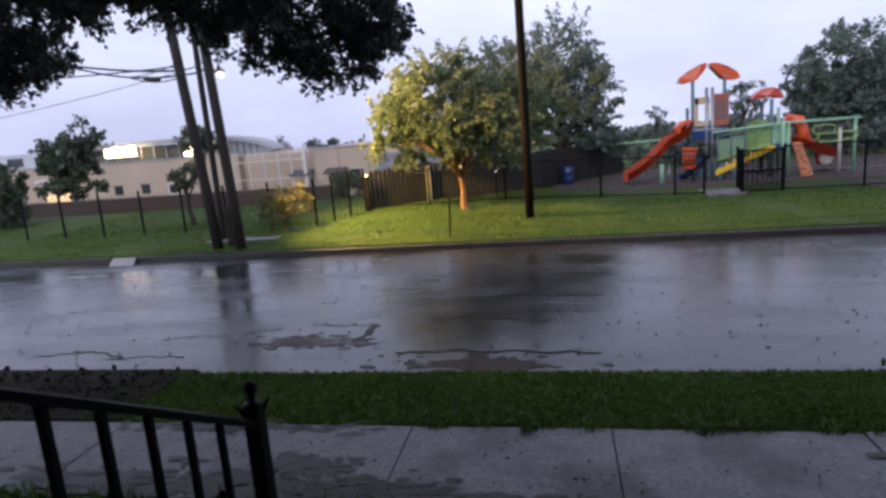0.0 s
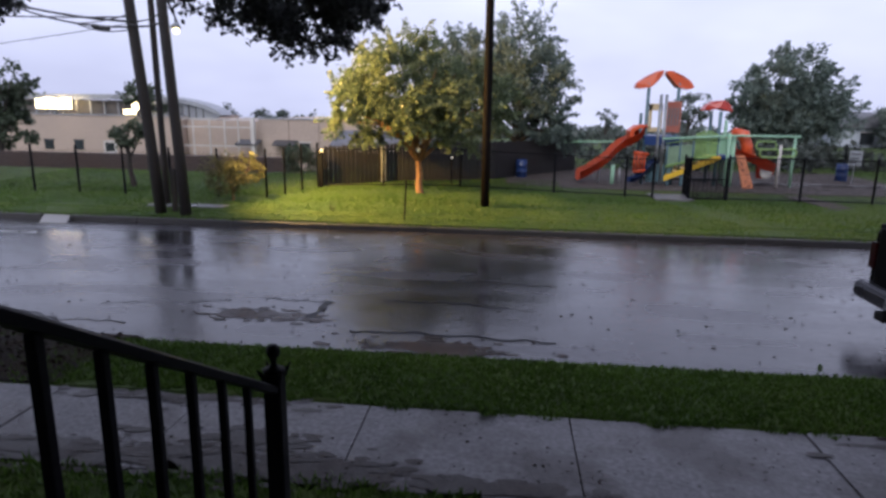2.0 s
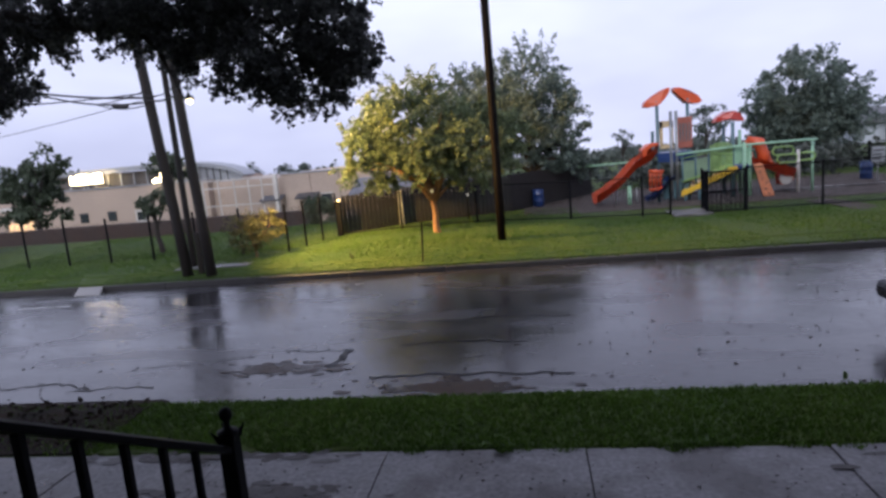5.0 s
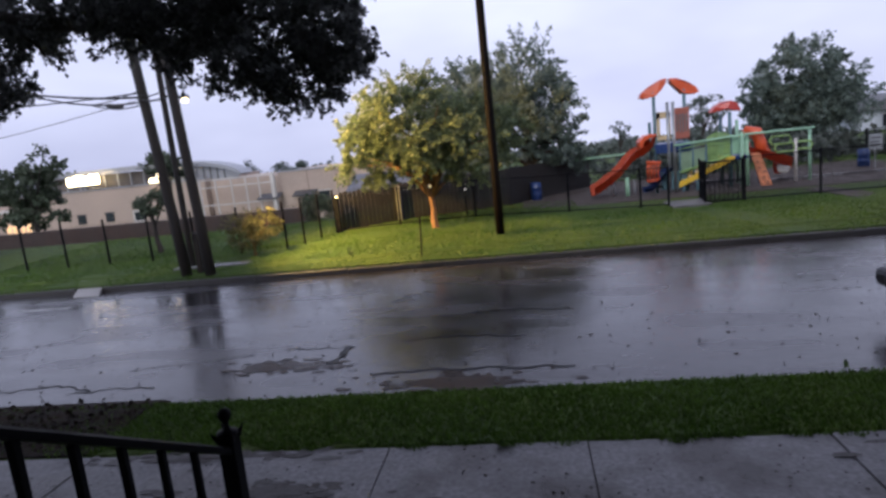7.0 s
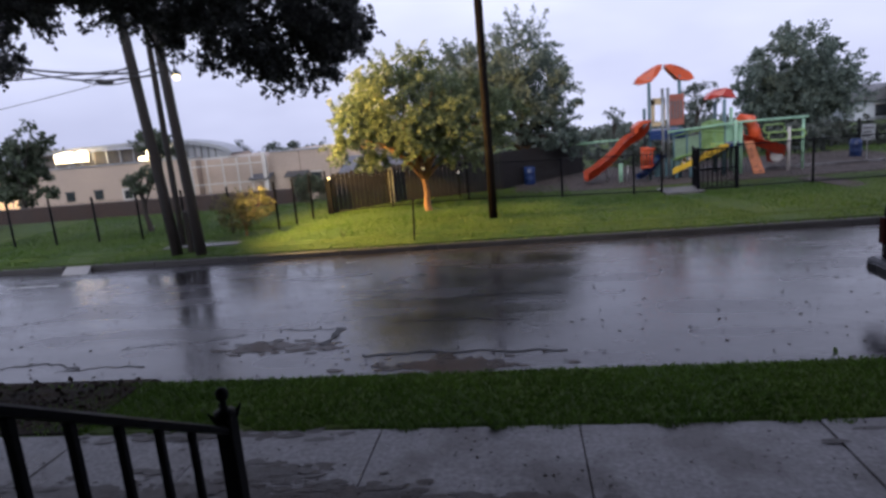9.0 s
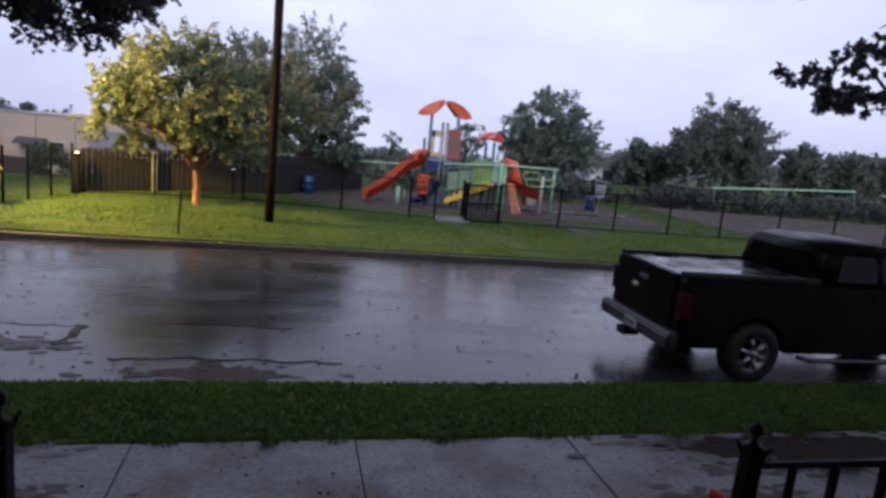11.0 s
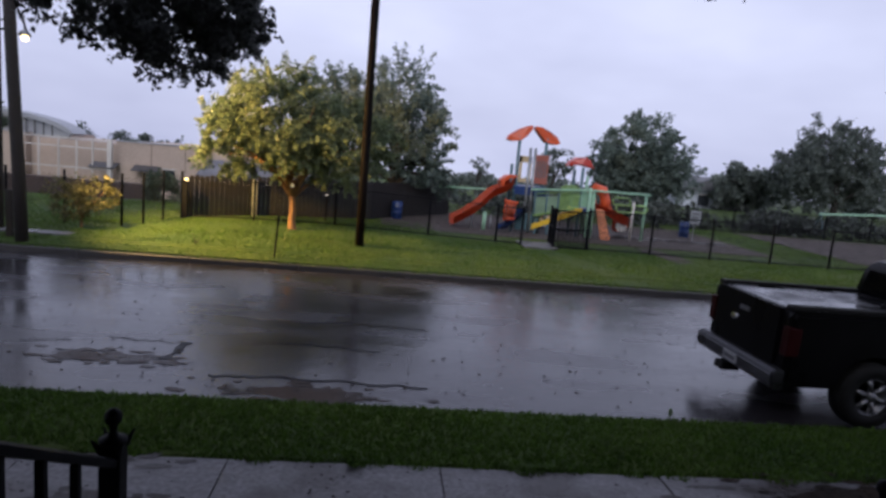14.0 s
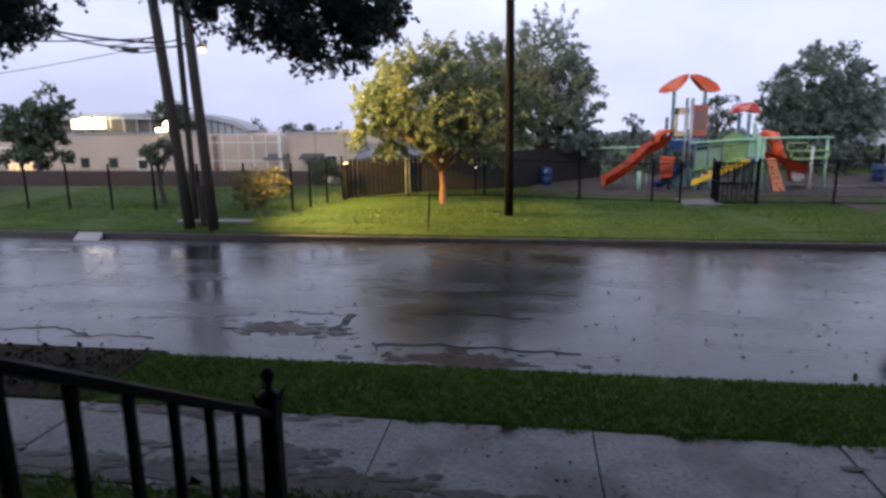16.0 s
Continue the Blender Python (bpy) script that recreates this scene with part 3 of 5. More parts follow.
    for (x0, y0), (x1, y1) in zip(pts, pts[1:]):
        for k in range(6):
            line.append((x0 + (x1 - x0) * k / 6 + rng.uniform(-0.03, 0.03), y0 + (y1 - y0) * k / 6 + rng.uniform(-0.04, 0.04)))
    line.append(pts[-1])
    ws = [width * rng.uniform(0.4, 1.3) for _ in line]
    outline = [(x, y - w) for (x, y), w in zip(line, ws)] + [(x, y + w) for (x, y), w in reversed(list(zip(line, ws)))]
    blot("crack_or_ripple", outline, 0.005, "tar", road)


crack_or_ripple([(-6.4, 8.1), (-5.9, 8.3), (-5.5, 8.25)], 0.016, 1)
crack_or_ripple([(-5.2, 8.35), (-4.6, 8.5)], 0.014, 6)
crack_or_ripple([(-4.2, 8.75), (-3.7, 8.62), (-3.2, 8.64)], 0.018, 7)
crack_or_ripple([(-2.6, 7.52), (-1.9, 7.57), (-1.0, 7.55), (0.1, 7.47)], 0.028, 2)
crack_or_ripple([(-4.6, 8.1), (-4.2, 8.18), (-3.9, 8.12)], 0.02, 8)
crack_or_ripple([(-6.9, 7.35), (-6.2, 7.5), (-5.6, 7.42)], 0.02, 9)
# these two dark lines imitate rippled reflections on the wet road
crack_or_ripple([(-2.4, 8.75), (-1.5, 8.85), (-0.5, 8.7)], 0.02, 11)
crack_or_ripple([(-1.9, 9.9), (-0.9, 10.05), (0.2, 9.9)], 0.02, 12)
crack_or_ripple([(-8.2, 7.5), (-7.3, 7.7), (-6.6, 7.45)], 0.02, 3)
for k, (x0, y0, n) in enumerate([(-13.5, 10.2, 1), (-15.5, 12.2, 1), (-12.2, 12.5, 1)]):
    blot("painted_line", [(x0, y0), (x0 + 1.3, y0 + 0.02), (x0 + 1.3, y0 + 0.13), (x0, y0 + 0.11)], 0.004, "paint_line", road)

# kerbs, cast in lengths
kerb_far = tagged(new("kerb_far"), "dark wet concrete kerb along the street", "kerb", kind="structure")
kerb_near = tagged(new("kerb_near"), "low worn concrete kerb under overhanging grass", "kerb", kind="structure")
kerb_me = None
for k in range(-24, 20):
    x0 = k * 2.4
    if k in (-5, -6):
        share("kerb_length", kerb_me, kerb_far, pose(-14.4 if k == -6 else -11.36, ROAD_F, 0) @ Matrix.Diagonal((0.95 if k == -6 else 0.73, 1, 1, 1)))
        continue
    if kerb_me is None:
        first = part("kerb_length", extruded([(0, -0.35), (0, -0.06), (0.02, -0.04), (0.15, -0.03), (0.15, -0.35)], "x", 0.006, 2.394), "kerb", kerb_far)
        first.matrix_basis = pose(x0, ROAD_F, 0)
        kerb_me = first.data
    else:
        share("kerb_length", kerb_me, kerb_far, pose(x0, ROAD_F, 0.0))
    share("kerb_length", kerb_me, kerb_near, pose(x0 + 2.4, ROAD_N, -0.085, 0, 0, 180))

# driveway apron across the street
bm = extruded([(13.78, -0.142), (14.45, -0.05), (15.3, 0.075), (15.3, -0.2), (13.78, -0.3)], "x", -11.78, -11.08)
for v in bm.verts:
    v.co.x -= 0.52 * (v.co.y - 13.78)
apron = tagged(part("driveway_apron", bm, "porch"), "pale wet concrete driveway apron meeting the street", "driveway", kind="structure")

# pavement slabs
pavement = tagged(new("pavement"), "wet grey concrete footpath with open joints and stains", "pavement", kind="structure")
slab_edges = [2.08 + 2.041 * k for k in range(15, 0, -1)] + [2.08, 0.043, -1.79, -3.41, -4.86] + [-4.86 - 1.62 * k for k in range(1, 18)]
slab_me = part("slab", boxed((0.0, 0, -0.1), (1.0, 1.24, 0.004), 0.004), "concrete", pavement).data
bpy.data.objects["slab"].matrix_basis = pose(slab_edges[1] + 0.006, 4.0, 0) @ Matrix.Diagonal((slab_edges[0] - slab_edges[1] - 0.012, 1, 1, 1))
for k, (hi, lo) in enumerate(zip(slab_edges[1:], slab_edges[2:])):
    share("slab", slab_me, pavement, pose(lo + 0.006, 4.0, 0.003 * math.sin(k * 2.1), 0, 0.12 * math.sin(k * 3.7)) @ Matrix.Diagonal((hi - lo - 0.012, 1, 1, 1)))
joint_bed = tagged(part("joint_bed", boxed((-34, 4.01, -0.3), (34, 5.2, -0.012)), "dirt"), "dark grit in the footpath joints", "pavement", kind="structure")
for k, (cx, cy, rx_, ry_) in enumerate(((-1.9, 4.14, 0.9, 0.26), (-3.0, 4.18, 1.1, 0.32), (-4.4, 4.14, 1.1, 0.26), (-2.5, 4.1, 1.0, 0.2), (3.75, 5.0, 0.9, 0.22), (-3.6, 5.18, 1.1, 0.08), (-2.6, 4.55, 0.35, 0.1), (-0.6, 4.08, 0.6, 0.08), (3.6, 4.55, 0.55, 0.12), (4.6, 4.7, 0.7, 0.3), (3.4, 4.15, 0.6, 0.1))):
    part("mud_film", splashed(cx, cy, rx_, ry_, 60 + k, lambda y: 0.007), "mud", pavement)
for k, (cx, cy, rx_, ry_) in enumerate(((4.0, 5.0, 1.0, 0.3), (4.9, 4.85, 1.1, 0.4), (6.2, 4.7, 1.3, 0.5))):
    part("soil_wash", splashed(cx, cy, rx_, ry_, 90 + k, lambda y: 0.013), "dirt", pavement)
walkway = tagged(new("walkway"), "wet concrete walkway from the steps to the footpath", "walkway", kind="structure")
part("slab", boxed((-0.7, 2.7, -0.1), (1.35, 3.985, 0.002), 0.006), "concrete", walkway)


# ---- grass, stuff ----
def grass(name, count, x0, x1, y0, y1, height, seed, base, keep=None, label="wet green grass blades on the verge"):
    rng = np.random.default_rng(seed)
    x, y = rng.uniform(x0, x1, count), rng.uniform(y0, y1, count)
    if keep is not None:
        ok = keep(x, y, rng)
        x, y = x[ok], y[ok]
    n = len(x)
    z = np.array([base(a, b) for a, b in zip(x, y)])
    a = rng.uniform(0, 2 * np.pi, n)
    h = height * rng.uniform(0.5, 1.3, n)
    lean = rng.normal(0, 0.45, (n, 2)) * h[:, None]
    w = 0.010 + 0.006 * rng.random(n)
    dx, dy = np.cos(a) * w, np.sin(a) * w
    v = np.stack([np.stack([x - dx, y - dy, z - 0.01], 1), np.stack([x + dx, y + dy, z - 0.01], 1), np.stack([x + lean[:, 0], y + lean[:, 1], z + h], 1)], 1).reshape(-1, 3)
    f = np.arange(3 * n).reshape(-1, 3)
    return tagged(mesh_of(name, v.tolist(), f.tolist(), "blade"), label, "grass", kind="stuff")


def not_dirt(x, y, rng):
    return (x > -5.25 + rng.normal(0, 0.32, len(x))) | (rng.random(len(x)) < 0.14)


def strip_edges(x, y, rng):
    lo = 5.22 + 0.05 * np.sin(x * 5.1) + 0.04 * np.sin(x * 13) + 0.12 * np.clip((-x - 1) / 3, 0, 1)
    hi = 6.58 + 0.04 * np.sin(x * 4.3 + 1) + 0.03 * np.sin(x * 11)
    return (y > lo) & (y < hi) & not_dirt(x, y, rng)


grass("verge_grass", 76000, -9, 9.5, 5.1, 6.88, 0.042, 11, lambda a, b: 0.0 if b < 6.54 else -0.09, strip_edges, "dark wet grass of the strip between footpath and street")
grass("yard_grass", 17000, -6.5, 5.5, 2.6, 4.08, 0.06, 12, lambda a, b: 0.0, lambda x, y, rng: ((x < -0.72) | (x > 1.37)) & (y < 4.0 + 0.04 * np.sin(x * 6) + 0.05 * np.sin(x * 2.3)), "dark wet front lawn beside the steps")
grass("far_verge_grass", 78000, -17, 17, 14.31, 19.2, 0.042, 13, lambda a, b: ground_z(a, b) if b > 14.45 else -0.03, lambda x, y, rng: ((np.abs(x + 11.43 + 0.52 * (y - 13.78)) > 0.36) | (y > 15.3)) & ((y < 15.02) | (y > 15.11) | (rng.random(len(x)) < 0.25)) & ((x > -7.8) | (x < -9.9) | (y < 15.24) | (y > 15.66) | (rng.random(len(x)) < 0.5)) & ~((np.abs(x - 4.6 - (17.5 - y) * 0.35) < 0.4) & (y < 18.6) & (rng.random(len(x)) < 0.8)), "bright green mown grass verge before the playground fence")
grass("park_grass", 14000, -17, 1.2, 19.2, 22.5, 0.05, 14, ground_z, None, "green grass behind the fence")
grass("park_grass", 5000, 13.4, 16.4, 19.2, 29, 0.05, 15, ground_z, None, "green grass past the end of the playground")
tuft = thing("weed_tuft", "small dark weed growing at the footpath edge", "weed", at=(-0.7, 5.2, 0))
leaves("foliage", [(0.05 * math.sin(k * 2.4), 0.03 * math.cos(k * 1.7), 0.02 + 0.05 * (k % 7) / 7) for k in range(60)], 0.06, "blade", tuft, 5, droop=-0.4)
tuft2 = copy_thing(tuft, pose(2.9, 6.74, -0.04))
tuft2["label"] = "tall weed growing at the street edge of the grass"
tuft2.scale = (0.28, 0.28, 0.9)

# the far footpath, sunk in the grass, shows as pale slabs by the poles
far_walk = tagged(new("far_footpath"), "pale wet slabs of a footpath half sunk in grass", "pavement", kind="structure")
for k in range(2):
    x = -9.9 + 1.05 * k
    z = ground_z(x + 0.5, 15.5)
    part("slab", boxed((x + 0.01, 15.24, z - 0.1), (x + 1.03, 15.66, z + 0.02), 0.006), "concrete", far_walk)

# bare soil under the street tree, with litter
dirt = tagged(part("bare_soil", extruded([(5.3, -0.05), (5.3, 0.008), (5.75, 0.014), (6.3, 0.03), (6.72, -0.02), (6.85, -0.1), (6.85, -0.2)], "x", -16, -5.0), "dirt"), "dark muddy soil strewn with dead leaves", "soil", kind="structure")
rng_l = np.random.default_rng(8)
n_l = 1500
lx, ly = rng_l.uniform(-13, 11, n_l), rng_l.uniform(6.9, 14.2, n_l) ** 1.0
lz = np.array([road_z(b) + 0.008 for b in ly])
litter = leaves("leaf_litter", np.stack([lx, ly, lz], 1), 0.06, "dirt", None, 8, droop=0.0)
tagged(litter, "scattered dead leaves and twigs on the wet street", "litter", kind="stuff")
for v in litter.data.vertices:
    v.co.z = road_z(v.co.y) + 0.004 + 0.25 * abs(v.co.z - road_z(v.co.y) - 0.008)
lx, ly = rng_l.uniform(-6, 6, 420), rng_l.uniform(4.05, 5.2, 420)
litter2 = leaves("leaf_scraps", np.stack([lx, ly, 0 * lx + 0.012], 1), 0.034, "dirt", None, 9, droop=0.0)
tagged(litter2, "small dead leaf scraps on the footpath", "litter", kind="stuff")
for v in litter2.data.vertices:
    v.co.z = 0.011 + 0.2 * abs(v.co.z - 0.012)
lx, ly = rng_l.uniform(-12, -5.05, 1100), rng_l.uniform(5.4, 6.6, 1100)
litter3 = leaves("soil_litter", np.stack([lx, ly, 0 * lx + 0.03], 1), 0.07, "dirt", None, 10, droop=0.0)
tagged(litter3, "dead leaves lying on muddy soil", "litter", kind="stuff")

# worn footpath from the street to the playground gate
path = tagged(part("worn_path", extruded([(14.46, -0.1), (14.46, 0.045), (16, 0.10), (17.5, 0.175), (18.9, 0.19), (18.9, -0.1)], "x", 0, 0.75), "mulch"), "worn muddy trail from the kerb to the playground gate", "path", kind="structure")
path.matrix_basis = Matrix.Translation((5.75, 0, 0)) @ Matrix(((1, -0.42, 0, 6.1), (0, 1, 0, 0), (0, 0, 1, 0), (0, 0, 0, 1))) @ Matrix.Translation((0, 0, 0))
gate_pad = tagged(part("gate_pad", boxed((3.75, 18.6, -0.05), (4.85, 19.9, 0.2), 0.01), "concrete"), "pale concrete pad in the playground gateway", "slab", kind="structure")
bed = tagged(part("mulch_bed", extruded([(20.3, -0.05), (20.6, 0.21), (27.5, 0.23), (27.8, -0.05)], "x", -0.6, 13.2), "mulch"), "dark mulch bed under the play equipment", "ground", kind="structure")

court = tagged(part("play_court", extruded([(20.2, -0.05), (20.5, 0.21), (28.6, 0.23), (28.9, -0.05)], "x", 16.2, 48), "mulch"), "dark mulched ground round the swings", "ground", kind="structure")

# ---- porch, steps and their rails ----
porch = tagged(part("porch_floor", boxed((-3.5, -2.2, 0.0), (3.5, 0.35, 1.15), 0.01), "porch"), "plain concrete porch floor", "porch", kind="structure")
# house and ceiling stay out of view, sized to darken the near side
wall_unseen_house = tagged(part("wall_unseen_house", extruded([(-2.2, 0), (-2.2, 7.2), (-5.5, 9.5), (-9, 7.2), (-9, 0)], "x", -9, 9), "house_paint"), "plain unseen house behind the porch, added to block skylight", "wall", kind="structure")
ceiling_unseen_porch = tagged(part("ceiling_unseen_porch", boxed((-9, -2.19, 3.9), (9, 2.6, 4.05)), "house_paint"), "plain unseen porch ceiling, widened to shade rails and lawn", "ceiling", kind="structure")
steps = tagged(new("porch_steps"), "concrete porch steps going down to the walkway", "steps", kind="structure")
for k in range(6):
    part("step", boxed((-1.3, 0.352 + 0.38 * k, 0.0 if k else 0.0), (0.8, 0.73 + 0.38 * k, 1.15 - 0.19 * (k + 1) + 0.16), 0.01), "porch", steps)

RAIL_S = -0.588   # fall of the rail per metre


def stair_rail(name, x, y_post, z_ball, label, ties):
    r = thing(name, label, "railing", "stair rails")
    top = lambda y: z_ball - 0.112 + (y - y_post) * RAIL_S
    step_top = lambda y: 1.12 - 0.19 * max(0, math.floor((y - 0.352) / 0.38) + 1) + 0.16 if y > 0.352 else 1.15
    zb = step_top(y_post)
    bm = boxed((x - 0.024, y_post - 0.024, zb - 0.03), (x + 0.024, y_post + 0.024, z_ball - 0.06), 0.004)
    post = part("newel_post", bm, "iron", r)
    bm = bmesh.new()
    lathe(bm, [(0.03, -0.062), (0.031, -0.052), (0.014, -0.046), (0.008, -0.034), (0.009, -0.026), (0.010, -0.02), (0.017, -0.012), (0.0195, 0.0), (0.017, 0.011), (0.010, 0.018), (0.002, 0.021)], 20, "z", (x, y_post, z_ball))
    part("ball_finial", bm, "iron", post, smooth=True)
    for sx in (-1, 1):
        for sy in (-1, 1):
            part("collar_tip", tubed([(x + sx * 0.020, y_post + sy * 0.020, z_ball - 0.075), (x + sx * 0.034, y_post + sy * 0.034, z_ball - 0.042)], [0.009, 0.002], 6), "iron", post)
    y0 = -0.2
    prof = [(-0.018, -0.014), (0.018, -0.014), (0.020, 0.004), (0.010, 0.011), (-0.010, 0.011), (-0.020, 0.004)]
    bm = bmesh.new()
    a = [bm.verts.new((x + px, y0, top(y0) + pz)) for px, pz in prof]
    b = [bm.verts.new((x + px, y_post - 0.02, top(y_post - 0.02) + pz)) for px, pz in prof]
    for k in range(6):
        bm.faces.new((a[k], a[(k + 1) % 6], b[(k + 1) % 6], b[k]))
    bm.faces.new(a[::-1]), bm.faces.new(b)
    part("top_rail", bm, "iron", r)
    low = 0.78
    bm = bmesh.new()
    a = [bm.verts.new((x + px * 0.7, y0, top(y0) - low + pz * 0.7)) for px, pz in prof]
    b = [bm.verts.new((x + px * 0.7, y_post - 0.02, top(y_post - 0.02) - low + pz * 0.7)) for px, pz in prof]
    for k in range(6):
        bm.faces.new((a[k], a[(k + 1) % 6], b[(k + 1) % 6], b[k]))
    bm.faces.new(a[::-1]), bm.faces.new(b)
    part("bottom_rail", bm, "iron", r)
    for y in ties:
        part("baluster", boxed((x - 0.0085, y - 0.0085, top(y) - low), (x + 0.0085, y + 0.0085, top(y) - 0.012), 0.002), "iron", r)
    part("top_post", boxed((x - 0.024, y0 - 0.048, 1.14), (x + 0.024, y0, top(y0) + 0.03), 0.004), "iron", r)
    return r


TIES = [1.28 - 0.128 * k for k in range(12)]
stair_rail("stair_rail", -1.215, 1.458, 2.105, "black iron stair rail with a ball-topped newel post", TIES)
stair_rail("stair_rail", 0.715, 1.458, 2.005, "black iron stair rail with a ball-topped post, by the truck side", [1.31 - 0.121 * k for k in range(12)])

cup = thing("red_cup", "small crushed red plastic cup lying on the footpath", "cup", at=(2.94, 4.1, 0.004), turn=30)
bm = bmesh.new()
lathe(bm, [(0.028, -0.05), (0.03, -0.048), (0.042, 0.05), (0.044, 0.052), (0.039, 0.05), (0.027, -0.045)], 16, "y", (0, 0, 0.04))
part("cup_body", bm, "red", cup, smooth=True)

# ---- utility poles and cables ----
def pole(name, base, top, r0, r1, label, mat="wood_pole"):
    p = thing(name, label, "utility pole", "utility poles")
    b, t = Vector(base), Vector(top)
    part("shaft", tubed([b + (t - b) * k / 6 - Vector((0, 0, 0.2 * (k == 0))) for k in range(7)], [r0 + (r1 - r0) * k / 6 for k in range(7)], 14), mat, p, smooth=True)
    return p


pole_b = pole("utility_pole", (-8.47, 14.6, 0.0), (-8.9, 14.6, 10.0), 0.135, 0.10, "dark wooden utility pole leaning at the kerb")
pole_a = pole("utility_pole", (-9.20, 14.75, 0.0), (-9.90, 14.75, 9.6), 0.14, 0.105, "dark wooden utility pole leaning beside another")
pole_t = pole("utility_pole", (-9.5, 15.6, 0.0), (-9.52, 15.6, 9.0), 0.085, 0.07, "thin grey utility pole between two leaning ones")
pole_c = pole("utility_pole", (-1.13, 16.15, 0.15), (-1.16, 16.15, 10.5), 0.115, 0.095, "slim dark wooden utility pole on the grass verge", "pole_dark")
stub = thing("wooden_stub_post", "short grey wooden post among the poles", "post", at=(-8.93, 14.95, 0))
part("stub_shaft", boxed((-0.06, -0.06, -0.1), (0.06, 0.06, 1.1), 0.01), "wood_pole", stub)
bm = bmesh.new()
tube(bm, [(-8.67, 14.62, 4.86), (-8.6, 14.72, 4.9), (-8.5, 14.8, 4.84), (-8.49, 14.81, 4.5)], 0.02, 8)
part("bracket", bm, "steel", pole_b)
bm = bmesh.new()
lathe(bm, [(0.03, 0.09), (0.1, 0.05), (0.13, -0.02), (0.11, -0.03), (0.02, -0.03)], 14, "z", (-8.49, 14.81, 4.46))
head = part("lamp_head", bm, "steel", pole_b, smooth=True)
bm = bmesh.new()
bmesh.ops.create_uvsphere(bm, u_segments=12, v_segments=8, radius=0.07, matrix=Matrix.Translation((-8.49, 14.81, 4.39)))
part("lamp_bulb", bm, "lamp_yellow", head, smooth=True)
bm = bmesh.new()
tube(bm, [(-10.5, 14.66, 4.47), (-10.42, 14.66, 4.45), (-10.12, 14.66, 4.40), (-10.04, 14.66, 4.40)], [0.03, 0.062, 0.062, 0.03], 10)
part("splice_box", bm, "cable", pole_a)


def cable(a, b, sag, r=0.018, label="black cable strung between the poles"):
    c = thing("overhead_cable", label, "cable", "overhead cables")
    a, b = Vector(a), Vector(b)
    part("wire", tubed([a.lerp(b, k / 16) - Vector((0, 0, sag * 4 * (k / 16) * (1 - k / 16))) for k in range(17)], r, 6), "cable", c)
    return c


PA = (-9.54, 14.62)
cable((*PA, 4.66), (-30, 14.6, 7.3), 0.75, 0.018)
cable((*PA, 4.56), (-12.6, 14.7, 4.98), 0.06, 0.03, "thick black cable bundle lashed to the poles")
cable((*PA, 4.44), (-12.7, 14.7, 5.0), 0.16, 0.024, "thick slack black cable with a splice")
cable((-12.6, 14.7, 4.98), (-30, 14.7, 7.0), 0.5, 0.035, "thick black cable bundle running along the street")
cable((*PA, 4.38), (-10.9, 14.66, 4.52), 0.10, 0.016)
cable((-10.9, 14.66, 4.52), (*PA, 4.72), 0.05, 0.014)
cable((-9.5, 15.0, 4.60), (-30, 22.0, 3.9), 0.25, 0.010, "thin slack cable running down to the school")
cable((*PA, 4.50), (-8.62, 14.5, 4.55), 0.08, 0.025)
cable((*PA, 4.62), (-8.62, 14.5, 4.78), 0.12, 0.016)
cable((-9.51, 15.55, 6.6), (-8.75, 14.5, 6.9), 0.08, 0.015)

# thin leaning stake on the verge
stake = thing("verge_stake", "thin dark metal stake leaning on the grass verge", "stake", at=(-3.0, 14.72, 0.08))
part("stake_rod", tubed([(-0.02, 0, -0.1), (0.03, 0.02, 0.93)], 0.022, 8), "iron", stake)

# ---- fences ----
def wire_mesh(parent, p0, p1, z0, z1, pitch=0.13, r=0.0028):
    """Diamond wire between two posts, one mesh."""
    p0, p1 = Vector(p0), Vector(p1)
    ln = (p1 - p0).length
    d = (p1 - p0) / ln
    nrm = Vector((d.y, -d.x, 0))
    h = z1 - z0
    vs, fs = [], []
    n = int((ln + h) / pitch)
    for sgn in (1, -1):
        for k in range(n + 1):
            u0 = k * pitch - h
            u1 = u0 + h
            a0, a1 = max(0.0, u0), min(ln, u1)
            if a1 - a0 < 0.02:
                continue
            f0, f1 = (a0 - u0) / h, (a1 - u0) / h
            if sgn < 0:
                f0, f1 = 1 - f0, 1 - f1
            A = p0 + d * a0 + Vector((0, 0, z0 + h * f0))
            B = p0 + d * a1 + Vector((0, 0, z0 + h * f1))
            t = (B - A).normalized()
            s = t.cross(nrm).normalized() * r
            q = nrm * r
            i = len(vs)
            vs += [A + s, A + q - s, A - q - s, B + s, B + q - s, B - q - s]
            fs += [(i, i + 1, i + 4, i + 3), (i + 1, i + 2, i + 5, i + 4), (i + 2, i, i + 3, i + 5)]
    return mesh_of("wire_mesh", [tuple(v) for v in vs], fs, "iron", parent)


def fence(name, pts, height, label, r_post=0.034, rails=True, mesh=True, over=0.12, pitch=0.13, r_wire=0.0028):
    f = thing(name, label, "fence", "park fences")
    for k, (x, y) in enumerate(pts):
        z = ground_z(x, y)
        bm = tubed([(x, y, z - 0.1), (x, y, z + height + over)], r_post, 8)
        part("post", bm, "iron", f)
    for (x0, y0), (x1, y1) in zip(pts, pts[1:]):
        za, zb = ground_z(x0, y0), ground_z(x1, y1)
        if rails:
            part("rail", tubed([(x0, y0, za + height), (x1, y1, zb + height)], 0.016, 6), "iron", f)
            part("rail", tubed([(x0, y0, za + 0.06), (x1, y1, zb + 0.06)], 0.018, 6), "iron", f)
